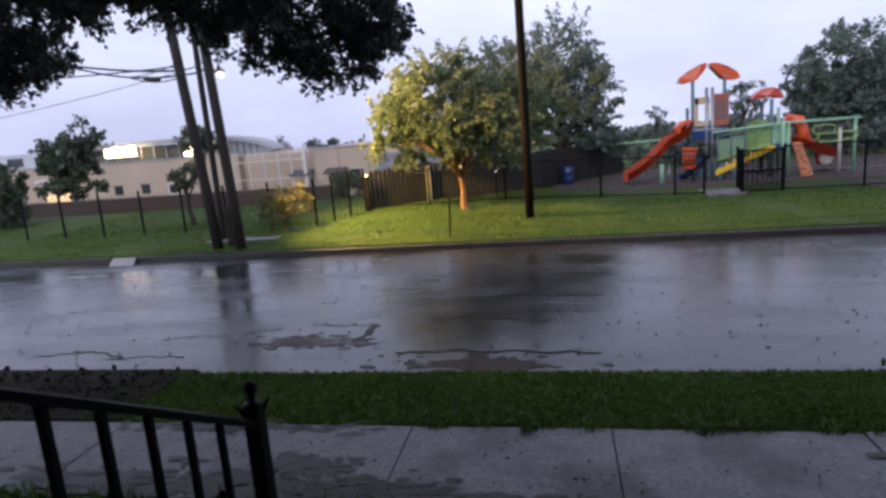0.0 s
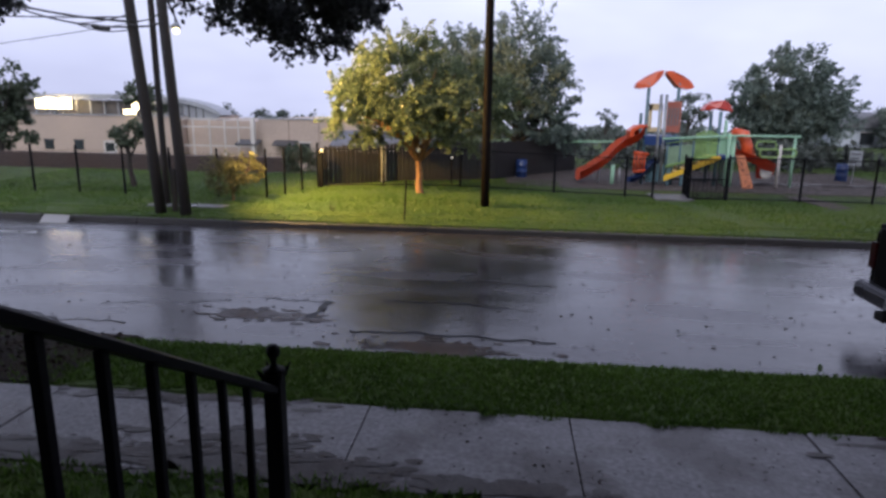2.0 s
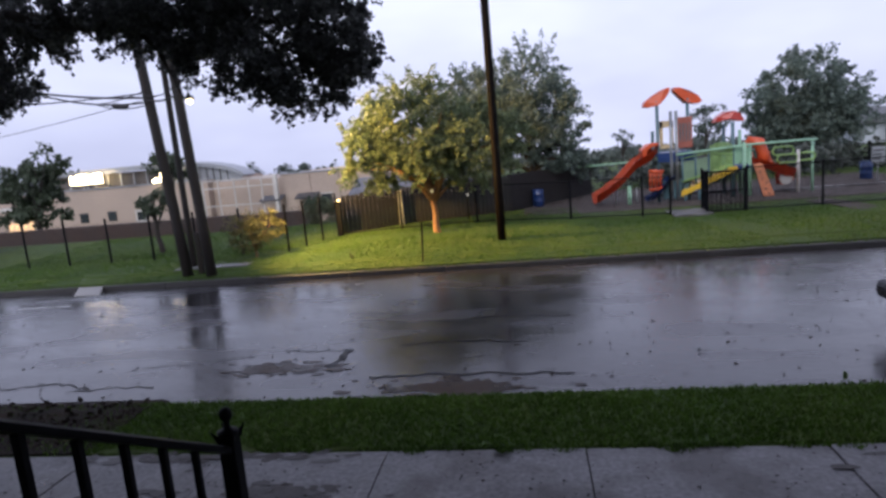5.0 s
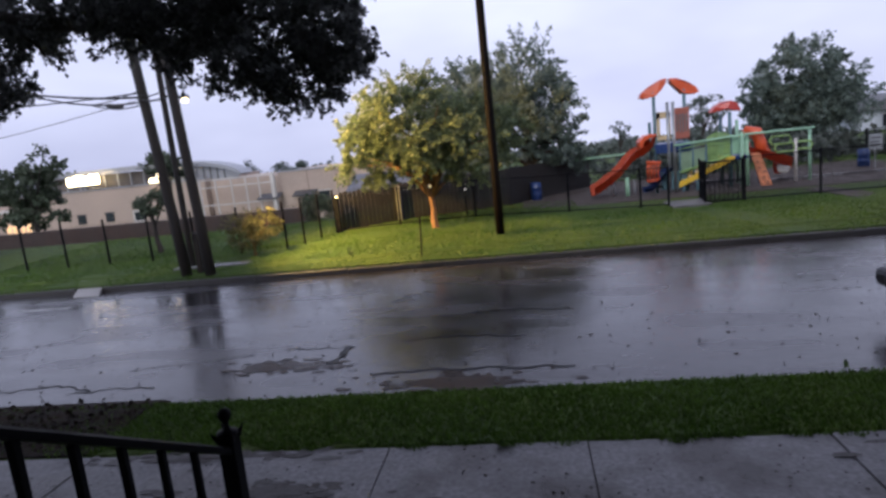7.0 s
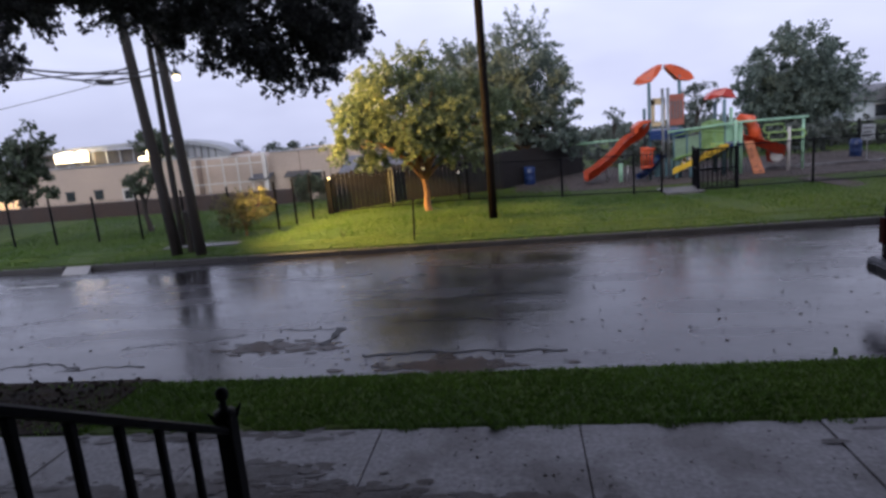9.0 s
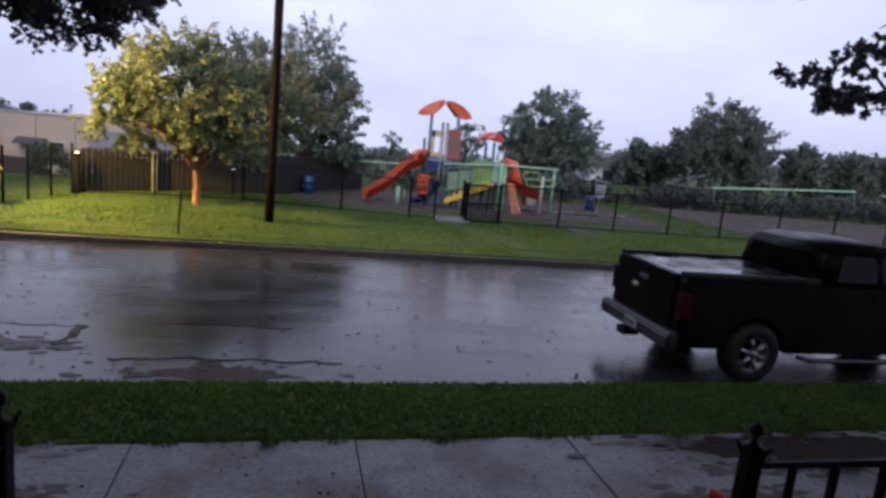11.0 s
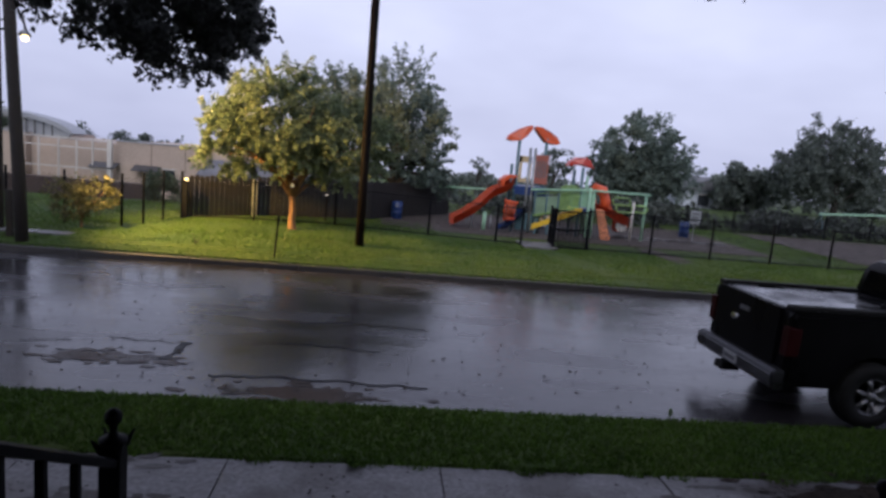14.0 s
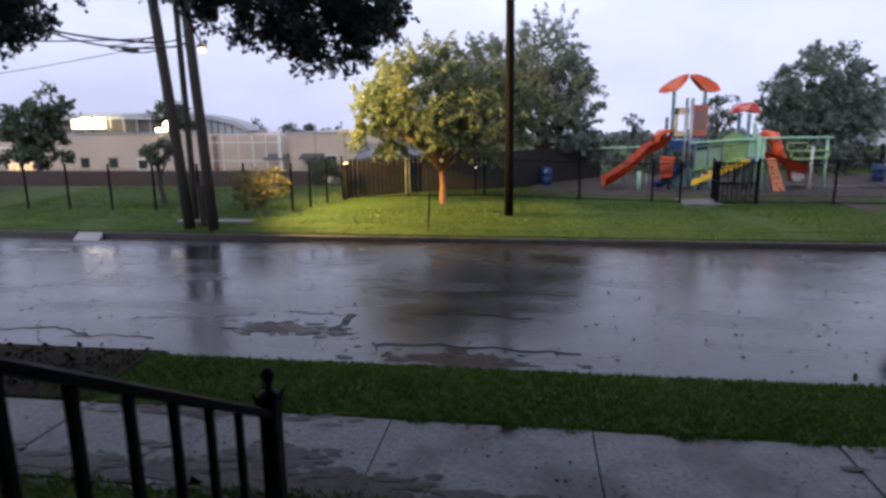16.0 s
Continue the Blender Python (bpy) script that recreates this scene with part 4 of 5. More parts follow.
        if mesh:
            wire_mesh(f, (x0, y0, (za + zb) / 2), (x1, y1, (za + zb) / 2), 0.06, height, pitch, r_wire)
    return f


fence("chain_link_fence", [(-7.3 - 1.42 * k, 16.95 + 0.02 * k) for k in range(14)], 1.25, "black chain-link fence round the school lawn", rails=False)
fence("chain_link_fence", [(-7.3, 16.95), (-7.0, 17.6), (-6.75, 18.4), (-6.5, 19.2)], 1.25, "short black fence return toward the gate post", rails=False)
fence("chain_link_fence", [(-6.5, 19.2), (-4.4, 19.2), (-2.0, 19.2), (0.85, 19.15), (2.95, 19.1), (3.74, 19.05)], 1.15, "low black chain-link fence behind the verge", over=0.06)
fence("chain_link_fence", [(5.85, 19.0), (7.9, 19.0), (9.9, 19.0), (11.95, 19.0), (14.0, 19.0), (16.4, 19.0), (18.8, 19.0), (21.2, 19.0), (23.6, 19.0), (26, 19), (28.5, 19), (31, 19)], 1.25, "black chain-link fence round the playground", over=0.06, pitch=0.07, r_wire=0.0032)
fence("chain_link_fence", [(14 + 2.4 * k, 29.0) for k in range(14)], 1.15, "dark fence along the back of the park", over=0.05, pitch=0.1, r_wire=0.006)
gp = thing("gate_post", "thick dark post with a small lit lamp on top", "post", at=(-6.35, 19.05, 0.12))
part("post_shaft", boxed((-0.08, -0.08, -0.2), (0.08, 0.08, 1.2), 0.01), "iron", gp)
bm = bmesh.new()
lathe(bm, [(0.02, 0), (0.04, 0.01), (0.045, 0.025), (0.02, 0.04)], 12, "z", (0.03, -0.03, 1.2))
part("lamp_cap", bm, "lamp_yellow", gp, smooth=True)


def gate_leaf(x0, y0, x1, y1, label):
    g = thing("playground_gate", label, "gate", "gate leaves")
    a, b = Vector((x0, y0, 0.12)), Vector((x1, y1, 0.12))
    for p in (a, b):
        part("gate_frame_post", tubed([p - Vector((0, 0, 0.08)), p + Vector((0, 0, 1.28))], 0.035, 8), "iron", g)
    for h in (0.08, 0.65, 1.22):
        part("gate_rail", tubed([a + Vector((0, 0, h)), b + Vector((0, 0, h))], 0.022, 8), "iron", g)
    n = int((b - a).length / 0.12)
    for k in range(1, n):
        p = a.lerp(b, k / n)
        part("gate_bar", tubed([p + Vector((0, 0, 0.08)), p + Vector((0, 0, 1.22))], 0.011, 6), "iron", g)
    wire_mesh(g, a, b, 0.08, 1.22, 0.05, 0.004)


gate_leaf(4.75, 18.95, 5.8, 19.0, "closed black barred gate leaf of the playground fence")
gate_leaf(4.78, 19.05, 4.9, 20.1, "black barred gate leaf swung open inward")

board_fence = thing("board_fence", "dark weathered wooden privacy fence behind the tree", "fence", "park fences")
bf = [Vector((-6.35, 19.4, 0.1)), Vector((-4.4, 21.0, 0.15)), Vector((-1.0, 22.6, 0.18)), Vector((2.2, 26.5, 0.2))]
me_board = None
for a, b in zip(bf, bf[1:]):
    ln = (b - a).length
    ang = math.degrees(math.atan2((b - a).y, (b - a).x))
    n = int(ln / 0.15)
    for k in range(n):
        p = a.lerp(b, k / n)
        m = pose(p.x, p.y, p.z + 0.02 * math.sin(k * 1.9), 0, 0, ang)
        if me_board is None:
            ob = part("board", extruded([(0.004, 0), (0.142, 0), (0.142, 1.30), (0.12, 1.34), (0.03, 1.34), (0.004, 1.30)], "y", -0.01, 0.01), "fence_wood", board_fence)
            ob.matrix_basis = m
            me_board = ob.data
        else:
            share("board", me_board, board_fence, m)
part("pale_fence_post", boxed((-4.75, 20.55, 0.0), (-4.6, 20.7, 1.4), 0.01), "steel", board_fence, "pale steel fence post")

# ---- trees ----
tree("lit_tree", "young tree with yellow-green leaves lit by a street lamp", (-3.05, 17.75, 0.2), 1.6, 0.105,
     [(-4.9, 17.9, 2.5, 0.9, 1.0, 0.75), (-3.5, 17.7, 3.4, 1.3, 1.3, 0.95), (-1.9, 17.7, 2.55, 1.15, 1.2, 0.7), (-4.6, 18.0, 3.1, 0.75, 0.9, 0.5), (-1.6, 17.9, 3.2, 0.9, 1.0, 0.65), (-3.1, 17.6, 2.6, 1.1, 1.0, 0.5), (-0.75, 17.9, 2.9, 0.5, 0.6, 0.4)],
     56000, 0.082, "leaf_lit", "bark", 21, clumps=260, spread=0.10, twig=3.0, lift=-0.3)
# white plate made up to give the bright glint on the trunk
glint_plate = thing("trunk_glint", "small white plate added for a glint on the lit tree trunk", "reflector", at=(-3.10, 17.62, 1.52))
part("plate", boxed((-0.045, -0.012, -0.05), (0.045, 0.012, 0.05), 0.006), "glint_white", glint_plate)
tree("dark_tree", "tall dense dark green tree behind a lit young tree", (-0.35, 25.2, 0.2), 2.0, 0.2,
     [(-2.3, 25.2, 4.2, 1.7, 1.6, 1.2), (-0.4, 25.0, 4.45, 1.6, 1.6, 1.3), (0.6, 25.0, 3.4, 1.15, 1.4, 1.15), (0.95, 25.0, 2.1, 1.1, 1.3, 0.8), (1.5, 25.0, 1.55, 0.8, 1.0, 0.45), (-1.8, 25.0, 2.9, 2.2, 1.6, 1.2)],
     54000, 0.1, "leaf_dark_hazed", "bark_dark", 22, clumps=300, spread=0.075, twig=3.6, lift=0.45)
tree("shade_tree", "broad round dark tree behind the playground", (13.4, 34.2, 0.2), 1.6, 0.22,
     [(13.2, 34, 3.9, 1.9, 1.8, 1.5), (14.6, 34, 3.0, 1.9, 1.8, 1.3), (12.2, 34, 2.8, 1.4, 1.5, 1.3), (13.6, 34, 2.0, 2.4, 1.8, 0.9)], 48000, 0.13, "leaf_dark_hazed", "bark_dark", 23, clumps=280, spread=0.10, twig=2.0, lift=0.15)
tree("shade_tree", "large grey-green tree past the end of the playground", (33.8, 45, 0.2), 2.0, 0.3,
     [(32.8, 45, 5.3, 2.4, 2.2, 1.9), (35.2, 45, 4.4, 2.3, 2.2, 1.6), (30.6, 45, 3.8, 2.0, 2.0, 1.5), (33.4, 45, 2.9, 3.6, 2.4, 1.1)], 40000, 0.175, "leaf_far_hazed", "bark_dark", 24, clumps=240, spread=0.10, twig=2.2, lift=0.2)
tree("distant_tree", "small distant tree beyond the park", (30.5, 51, 0.0), 1.5, 0.15, [(29.4, 50, 2.8, 1.1, 1.2, 1.3), (31.0, 50, 2.0, 1.6, 1.4, 1.0), (27.9, 50, 1.6, 1.3, 1.2, 0.9)], 6000, 0.35, "leaf_far_hazed", "bark_dark", 25, clumps=60, group="distant trees")
tree("distant_tree", "small distant tree beyond the park", (45.5, 51, 0.0), 1.5, 0.15, [(45.2, 50, 3.2, 1.5, 1.4, 1.3), (46.2, 50, 2.0, 1.6, 1.4, 1.0)], 5000, 0.35, "leaf_far_hazed", "bark_dark", 26, clumps=60, group="distant trees")
tree("distant_tree", "wide distant tree beyond the park", (51, 51, 0.0), 1.5, 0.2, [(50.2, 50, 3.0, 2.2, 1.6, 1.2), (53.5, 50, 3.1, 2.4, 1.6, 1.3), (57.0, 50, 3.0, 2.8, 1.6, 1.3)], 9000, 0.4, "leaf_far_hazed", "bark_dark", 27, clumps=90, group="distant trees")
tree("distant_tree", "thin small tree behind the slide", (6.9, 50, 0.0), 1.2, 0.12, [(6.9, 50, 2.0, 0.55, 0.5, 0.6), (7.3, 50, 1.4, 0.5, 0.5, 0.5)], 520, 0.17, "leaf_far_hazed", "bark_dark", 28, clumps=25, group="distant trees")
tree("distant_tree", "thin tree behind the play tower", (12.9, 50, 0.0), 1.5, 0.14, [(12.6, 50, 2.9, 0.5, 0.6, 1.1), (13.7, 50, 2.5, 0.5, 0.6, 1.1)], 1300, 0.2, "leaf_far_hazed", "bark_dark", 29, clumps=26, group="distant trees")
tree("school_tree", "dark tree by the school building", (-26.4, 30, -0.7), 1.8, 0.16, [(-25.6, 30, 3.6, 1.0, 1.0, 0.6), (-26.5, 30, 2.5, 1.2, 1.2, 0.9), (-26.0, 30, 1.3, 1.2, 1.2, 0.8), (-27.4, 30, 1.5, 0.9, 1.0, 0.8)], 6000, 0.2, "leaf_school", "bark_dark", 30, clumps=80, spread=0.16)
tree("school_tree", "shrubby green tree on the school lawn", (-21.3, 20, 0.1), 0.8, 0.1, [(-21.0, 20, 1.6, 0.9, 0.9, 0.8), (-21.4, 20, 0.8, 1.2, 0.9, 0.7)], 4200, 0.16, "leaf_school", "bark_dark", 31, clumps=60, spread=0.16)
tree("school_tree", "small dark tree by the poles", (-12.2, 18.5, 0.1), 1.45, 0.09, [(-12.3, 18.5, 1.78, 0.42, 0.4, 0.2), (-11.95, 18.5, 1.95, 0.3, 0.3, 0.14), (-12.35, 18.5, 1.5, 0.35, 0.3, 0.12)], 1100, 0.10, "leaf_school", "bark_dark", 32, clumps=30)
tree("school_tree", "thin dark tree behind the utility poles", (-15.2, 24.5, 0.0), 2.2, 0.08, [(-15.5, 24.5, 3.05, 0.6, 0.5, 0.3), (-15.0, 24.5, 2.7, 0.5, 0.5, 0.4)], 1100, 0.15, "leaf_school", "bark_dark", 35, clumps=24)
tree("flowering_bush", "small yellowish bush by the school fence", (-8.05, 16.4, 0.08), 0.4, 0.035, [(-8.3, 16.5, 0.85, 0.55, 0.45, 0.40), (-7.8, 16.4, 0.98, 0.5, 0.4, 0.40)], 2600, 0.07, "bush", "bark", 33, clumps=70, spread=0.16, each=6)
tree("garden_bush", "small round dark bush by the school wall", (-8.55, 23.6, 0.1), 0.3, 0.04, [(-8.6, 23.6, 0.55, 0.55, 0.5, 0.5)], 2000, 0.1, "leaf_school", "bark_dark", 34, clumps=40)

for x, z, w, seed in ((-27.7, 1.9, 0.5, 71), (-24.3, 1.55, 0.75, 72), (-22.4, 1.5, 0.6, 73), (-19.5, 1.2, 0.9, 74)):
    tree("distant_tree", "small distant tree showing over the school roof", (x, 60, -2.0), 2.4, 0.12, [(x, 60, z - 0.5, w, 0.8, 0.9), (x + 0.5 * w, 60, z - 1.0, w, 0.8, 0.7)], 900, 0.24, "leaf_far_hazed", "bark_dark", seed, clumps=22, group="distant trees")

# the two street oaks on the near verge; only their boughs reach the view
oak = thing("street_oak", "large dark oak whose boughs overhang the street", "tree", "street oaks")
bm = bmesh.new()
tube(bm, [(-11.6, 5.9, -0.2), (-11.5, 6.0, 1.0), (-11.2, 6.2, 2.6), (-10.7, 6.5, 4.2)], [0.55, 0.4, 0.34, 0.3], 14)
tube(bm, [(-10.8, 6.4, 4.0), (-9.5, 7.3, 4.9), (-7.6, 8.2, 5.1), (-6.0, 8.5, 4.85), (-4.3, 8.6, 4.8), (-2.7, 8.5, 4.5)], [0.24, 0.19, 0.13, 0.10, 0.06, 0.015], 10)
tube(bm, [(-10.8, 6.4, 4.0), (-10.0, 7.6, 4.6), (-9.2, 8.6, 4.4), (-8.2, 8.7, 4.2)], [0.2, 0.14, 0.08, 0.02], 8)
tube(bm, [(-10.7, 6.5, 4.1), (-9.8, 7.0, 6.0), (-7.5, 8.0, 7.0), (-5.0, 8.2, 7.2)], [0.24, 0.18, 0.11, 0.03], 8)
for k, (x, z) in enumerate(((-5.1, 3.75), (-4.0, 3.9), (-3.4, 3.6), (-6.9, 4.4), (-8.4, 4.0))):
    tube(bm, [(x - 0.7, 8.4, 4.95), (x - 0.3, 8.5, (4.9 + z) / 2 + 0.15), (x, 8.5, z)], [0.05, 0.03, 0.008], 6)
part("trunk", bm, "bark_dark", oak, smooth=True)
oak_blobs = [(-9.3, 8.4, 4.75, 1.2, 0.9, 0.55), (-8.2, 8.5, 4.35, 0.7, 0.7, 0.35), (-7.4, 8.4, 5.2, 0.9, 0.9, 0.42), (-6.0, 8.5, 5.3, 0.9, 0.8, 0.42), (-4.7, 8.6, 4.8, 0.75, 0.8, 0.55),
             (-3.75, 8.5, 4.4, 0.8, 0.7, 0.6), (-2.8, 8.5, 4.4, 0.55, 0.6, 0.5), (-4.0, 8.5, 5.4, 1.7, 1.0, 0.6), (-3.3, 8.5, 3.95, 0.75, 0.5, 0.4), (-2.6, 8.5, 4.1, 0.42, 0.5, 0.4),
             (-4.5, 8.5, 4.2, 0.6, 0.5, 0.42), (-8.5, 8.5, 4.2, 0.9, 0.6, 0.36), (-9.4, 8.5, 4.45, 0.7, 0.6, 0.4), (-7.4, 8.5, 4.8, 0.7, 0.5, 0.3), (-5.2, 8.6, 4.9, 1.2, 0.7, 0.4)]
leaves("crown", crown_points(oak_blobs, 90000, 41, clumps=760, spread=0.105, twig=2.6, lift=-0.1), 0.064, "leaf_oak", oak, 41)
# leaf mass out of view, added to keep skylight off pavement and lawn
shade_blobs = [(-9.5, 4.6, 7.6, 3.6, 2.6, 1.3), (-5.5, 4.2, 7.4, 3.6, 2.6, 1.1), (-2.0, 3.8, 7.6, 2.8, 2.4, 0.9), (-7.0, 2.2, 6.9, 3.2, 1.8, 0.8)]
leaves("unseen_shade_crown", crown_points(shade_blobs, 56000, 43, clumps=560, spread=0.10), 0.25, "leaf_oak", oak, 43)
oak2 = thing("street_oak", "dark oak bough reaching over the parked truck", "tree", "street oaks")
bm = bmesh.new()
tube(bm, [(13.2, 6.0, -0.2), (13.1, 6.1, 1.2), (12.8, 6.3, 3.0), (12.2, 6.8, 4.4)], [0.5, 0.36, 0.3, 0.26], 14)
tube(bm, [(12.3, 6.7, 4.2), (10.6, 7.8, 5.4), (9.4, 8.3, 4.5), (8.3, 8.5, 4.05), (7.6, 8.5, 4.0), (6.7, 8.5, 4.15)], [0.2, 0.13, 0.08, 0.05, 0.03, 0.008], 8)
tube(bm, [(8.5, 8.45, 4.1), (8.0, 8.5, 4.5), (7.5, 8.5, 4.7)], [0.03, 0.02, 0.006], 6)
tube(bm, [(10.4, 7.9, 5.4), (9.0, 8.4, 5.6), (8.1, 8.5, 5.05)], [0.08, 0.045, 0.008], 8)
part("trunk", bm, "bark_dark", oak2, smooth=True)
oak2_blobs = [(3.4, 8.5, 5.5, 0.9, 0.4, 0.18), (6.5, 8.5, 5.5, 0.4, 0.4, 0.15), (6.85, 8.5, 4.2, 0.36, 0.4, 0.16), (7.5, 8.5, 3.95, 0.45, 0.4, 0.2), (8.0, 8.5, 3.85, 0.3, 0.4, 0.16), (7.7, 8.5, 4.55, 0.4, 0.4, 0.2),
              (8.5, 8.5, 4.2, 0.5, 0.5, 0.24), (8.4, 8.5, 4.85, 0.45, 0.4, 0.2), (9.2, 8.5, 4.0, 0.5, 0.5, 0.26), (9.3, 8.5, 4.7, 0.6, 0.5, 0.3), (10.2, 8.3, 4.4, 0.7, 0.6, 0.5), (9.6, 8.4, 5.75, 0.5, 0.5, 0.25), (11.2, 7.8, 5.6, 1.2, 0.8, 0.8)]
leaves("crown", crown_points(oak2_blobs, 46000, 42, clumps=430, spread=0.09, twig=2.4, lift=-0.1), 0.052, "leaf_oak", oak2, 42)
# another unseen leaf mass, added to shade the truck and right verge
leaves("unseen_shade_crown", crown_points([(10.5, 5.8, 7.3, 3.8, 3.2, 1.1), (6.0, 4.8, 7.6, 3.4, 3.2, 1.0), (8.0, 3.5, 7.0, 4.0, 2.0, 0.8)], 60000, 44, clumps=520, spread=0.10), 0.25, "leaf_oak", oak2, 44)


# ---- far woods that close the view ----
def woods(name, spans, seed, label, size=0.6, mat="leaf_far_hazed"):
    rng = np.random.default_rng(seed)
    out = []
    for x0, x1, y, z, h in spans:
        n = int(abs(x1 - x0) * 1.1)
        for k in range(n):
            cx = rng.uniform(x0, x1)
            hh = h * rng.uniform(0.75, 1.08)
            c = np.array([cx, y + rng.uniform(-3, 3), z + hh * 0.5])
            p = rng.normal(size=(150, 3))
            p /= np.linalg.norm(p, axis=1)[:, None]
            out.append(c + p * np.array([1.9, 1.5, hh * 0.52]) * (rng.uniform(0.3, 1, 150) ** 0.5)[:, None])
    ob = leaves(name, np.concatenate(out), size, mat, None, seed)
    return tagged(ob, label, "woods", kind="stuff")


# the haze over these trees is only their pale leaf colour
woods("far_woods", [(2, 26, 66, -1.0, 1.9), (26, 40, 70, -0.6, 3.4), (40, 100, 72, -0.5, 5.0), (-14, 4, 62, -1.0, 1.9), (-48, -14, 62, -1.5, 2.9), (-95, -44, 60, -1.5, 5.0)], 51, "line of distant trees beyond the park, paled for haze")
woods("park_hedge", [(0, 15, 31, 0.1, 1.5), (14, 46, 33, 0.1, 1.15)], 52, "dark low hedge along the far side of the park", 0.3, "leaf_hedge")

# ---- school building ----
SY = 40.0
school = thing("school_building", "long beige rendered school building with a curved metal roof", "building")
part("wall", boxed((-46, SY, -2.0), (-21.9, SY + 9, 1.75), 0.03), "beige", school)
part("wall", boxed((-21.9, SY + 0.6, -2.0), (-16.6, SY + 9, 1.55), 0.03), "beige", school)
part("wall", boxed((-16.6, SY - 0.3, -2.0), (-9.5, SY + 9, 1.72), 0.03), "beige", school)
part("coping", boxed((-46.05, SY - 0.06, 1.75), (-21.85, SY + 0.3, 1.84), 0.01), "roof", school)
part("coping", boxed((-16.65, SY - 0.36, 1.72), (-9.45, SY, 1.80), 0.01), "roof", school)
part("plinth", boxed((-46.05, SY - 0.08, -2.0), (-21.95, SY, -0.95), 0.01), "brick", school)
clere = part("clerestory", boxed((-35, SY + 1.2, 1.7), (-24.6, SY + 2.4, 2.75), 0.02), "dull_pane", school)
for k in range(11):
    part("mullion", boxed((-35 + k, SY + 1.12, 1.75), (-34.9 + k, SY + 1.2, 2.75)), "roof", clere)
prof = [(-35.5, 2.75), (-35.5, 3.02)] + [(-35.5 + 10 * k / 6, 3.02 + 0.12 * math.sin(k / 6 * 1.57)) for k in range(1, 7)] + [(-25.5 + 6.1 * math.sin(a), 1.65 + 1.49 * math.cos(a)) for a in [0.2, 0.4, 0.6, 0.8, 1.0, 1.2, 1.4]]
inner = [(-25.5 + 5.8 * math.sin(a), 1.55 + 1.3 * math.cos(a)) for a in [1.4, 1.2, 1.0, 0.8, 0.6, 0.4, 0.2]]
part("curved_roof", extruded(prof + inner, "y", SY + 0.7, SY + 2.6), "roof", school)
part("gable", extruded(inner + [(-25.5, 1.5), (-20.2, 1.5)], "y", SY + 1.0, SY + 1.1), "roof", school, "grey ribbed metal gable under the curved roof")
for k in range(9):
    part("gable_rib", boxed((-24.9 + 0.5 * k, SY + 0.95, 1.6), (-24.84 + 0.5 * k, SY + 1.0, 1.55 + 1.3 * math.cos(math.asin(min(1, (0.6 + 0.5 * k) / 5.8))) - 0.05)), "trim_dark", school)
part("upper_block", boxed((-46, SY + 1.5, 1.7), (-36.2, SY + 8, 2.9), 0.03), "siding", school, "pale upper storey block")
for x in (-44.0, -41.6, -39.2, -37.4):
    w = part("window", boxed((x, SY + 1.44, 2.0), (x + 1.3, SY + 1.5, 2.6)), "pane", school)
for x in (-31.4, -29.25):
    w = part("vent_window", boxed((x - 0.32, SY - 0.04, -0.52), (x + 0.32, SY + 0.02, 0.08)), "pane", school)
    part("frame", boxed((x - 0.4, SY - 0.03, 0.08), (x + 0.4, SY + 0.01, 0.16)), "trim_dark", w)
w = part("window", boxed((-27.5, SY - 0.03, -0.72), (-26.6, SY + 0.02, 0.12)), "white", school, "white-framed small window")
part("pane", boxed((-27.36, SY - 0.05, -0.58), (-26.74, SY - 0.032, -0.02)), "pane", w)
for x in (-37.4, -36.3, -44.2):
    w = part("window", boxed((x, SY - 0.04, -0.75), (x + 0.85, SY + 0.02, -0.1)), "window_lit", school, "window lit warm from inside")
    part("frame", boxed((x - 0.06, SY - 0.06, -0.82), (x + 0.91, SY - 0.042, -0.75)), "white", w)
    part("frame", boxed((x + 0.4, SY - 0.06, -0.75), (x + 0.46, SY - 0.042, -0.1)), "white", w)
part("lit_canopy", boxed((-37.6, SY - 0.7, 0.75), (-35.2, SY, 0.95), 0.02), "white", school)
for x in (-14.6, -12.62):
    part("panel_joint", boxed((x, SY - 0.312, -1.8), (x + 0.03, SY - 0.3, 1.7)), "brick", school)
for x in (-17.9, -15.5):
    part("awning", extruded([(SY - 1.1, 0.15), (SY - 0.3, 0.42), (SY - 0.3, 0.34), (SY - 1.1, 0.08)], "x", x, x + 1.5), "trim_dark", school, "dark sloping awning")
w = part("window", boxed((-13.9, SY - 0.34, -0.35), (-13.2, SY - 0.29, 0.25)), "pane", school)
part("frame", boxed((-13.96, SY - 0.36, 0.25), (-13.14, SY - 0.32, 0.32)), "white", w)
part("door", boxed((-11.3, SY - 0.36, -1.9), (-10.2, SY - 0.3, 0.4)), "trim_dark", school)
fl = thing("floodlight", "bright warm floodlight bank glowing on the school roof edge", "floodlight", "school lights")
part("housing", boxed((-31.9, SY - 0.2, 2.05), (-29.5, SY + 0.2, 2.15), 0.02), "steel", fl)
for k in range(4):
    part("glowing_lens", boxed((-31.85 + 0.58 * k, SY - 0.25, 2.17), (-31.35 + 0.58 * k, SY + 0.15, 2.75 + 0.1 * (k % 2)), 0.05), "lamp_warm", fl)
part("bracket", boxed((-30.8, SY - 0.1, 1.84), (-30.6, SY + 0.1, 2.05)), "steel", fl)
fl2 = thing("floodlight", "small glowing wall lamp on the school", "floodlight", "school lights")
part("bracket", boxed((-25.3, SY - 0.1, 1.84), (-25.2, SY + 0.1, 2.3)), "steel", fl2)
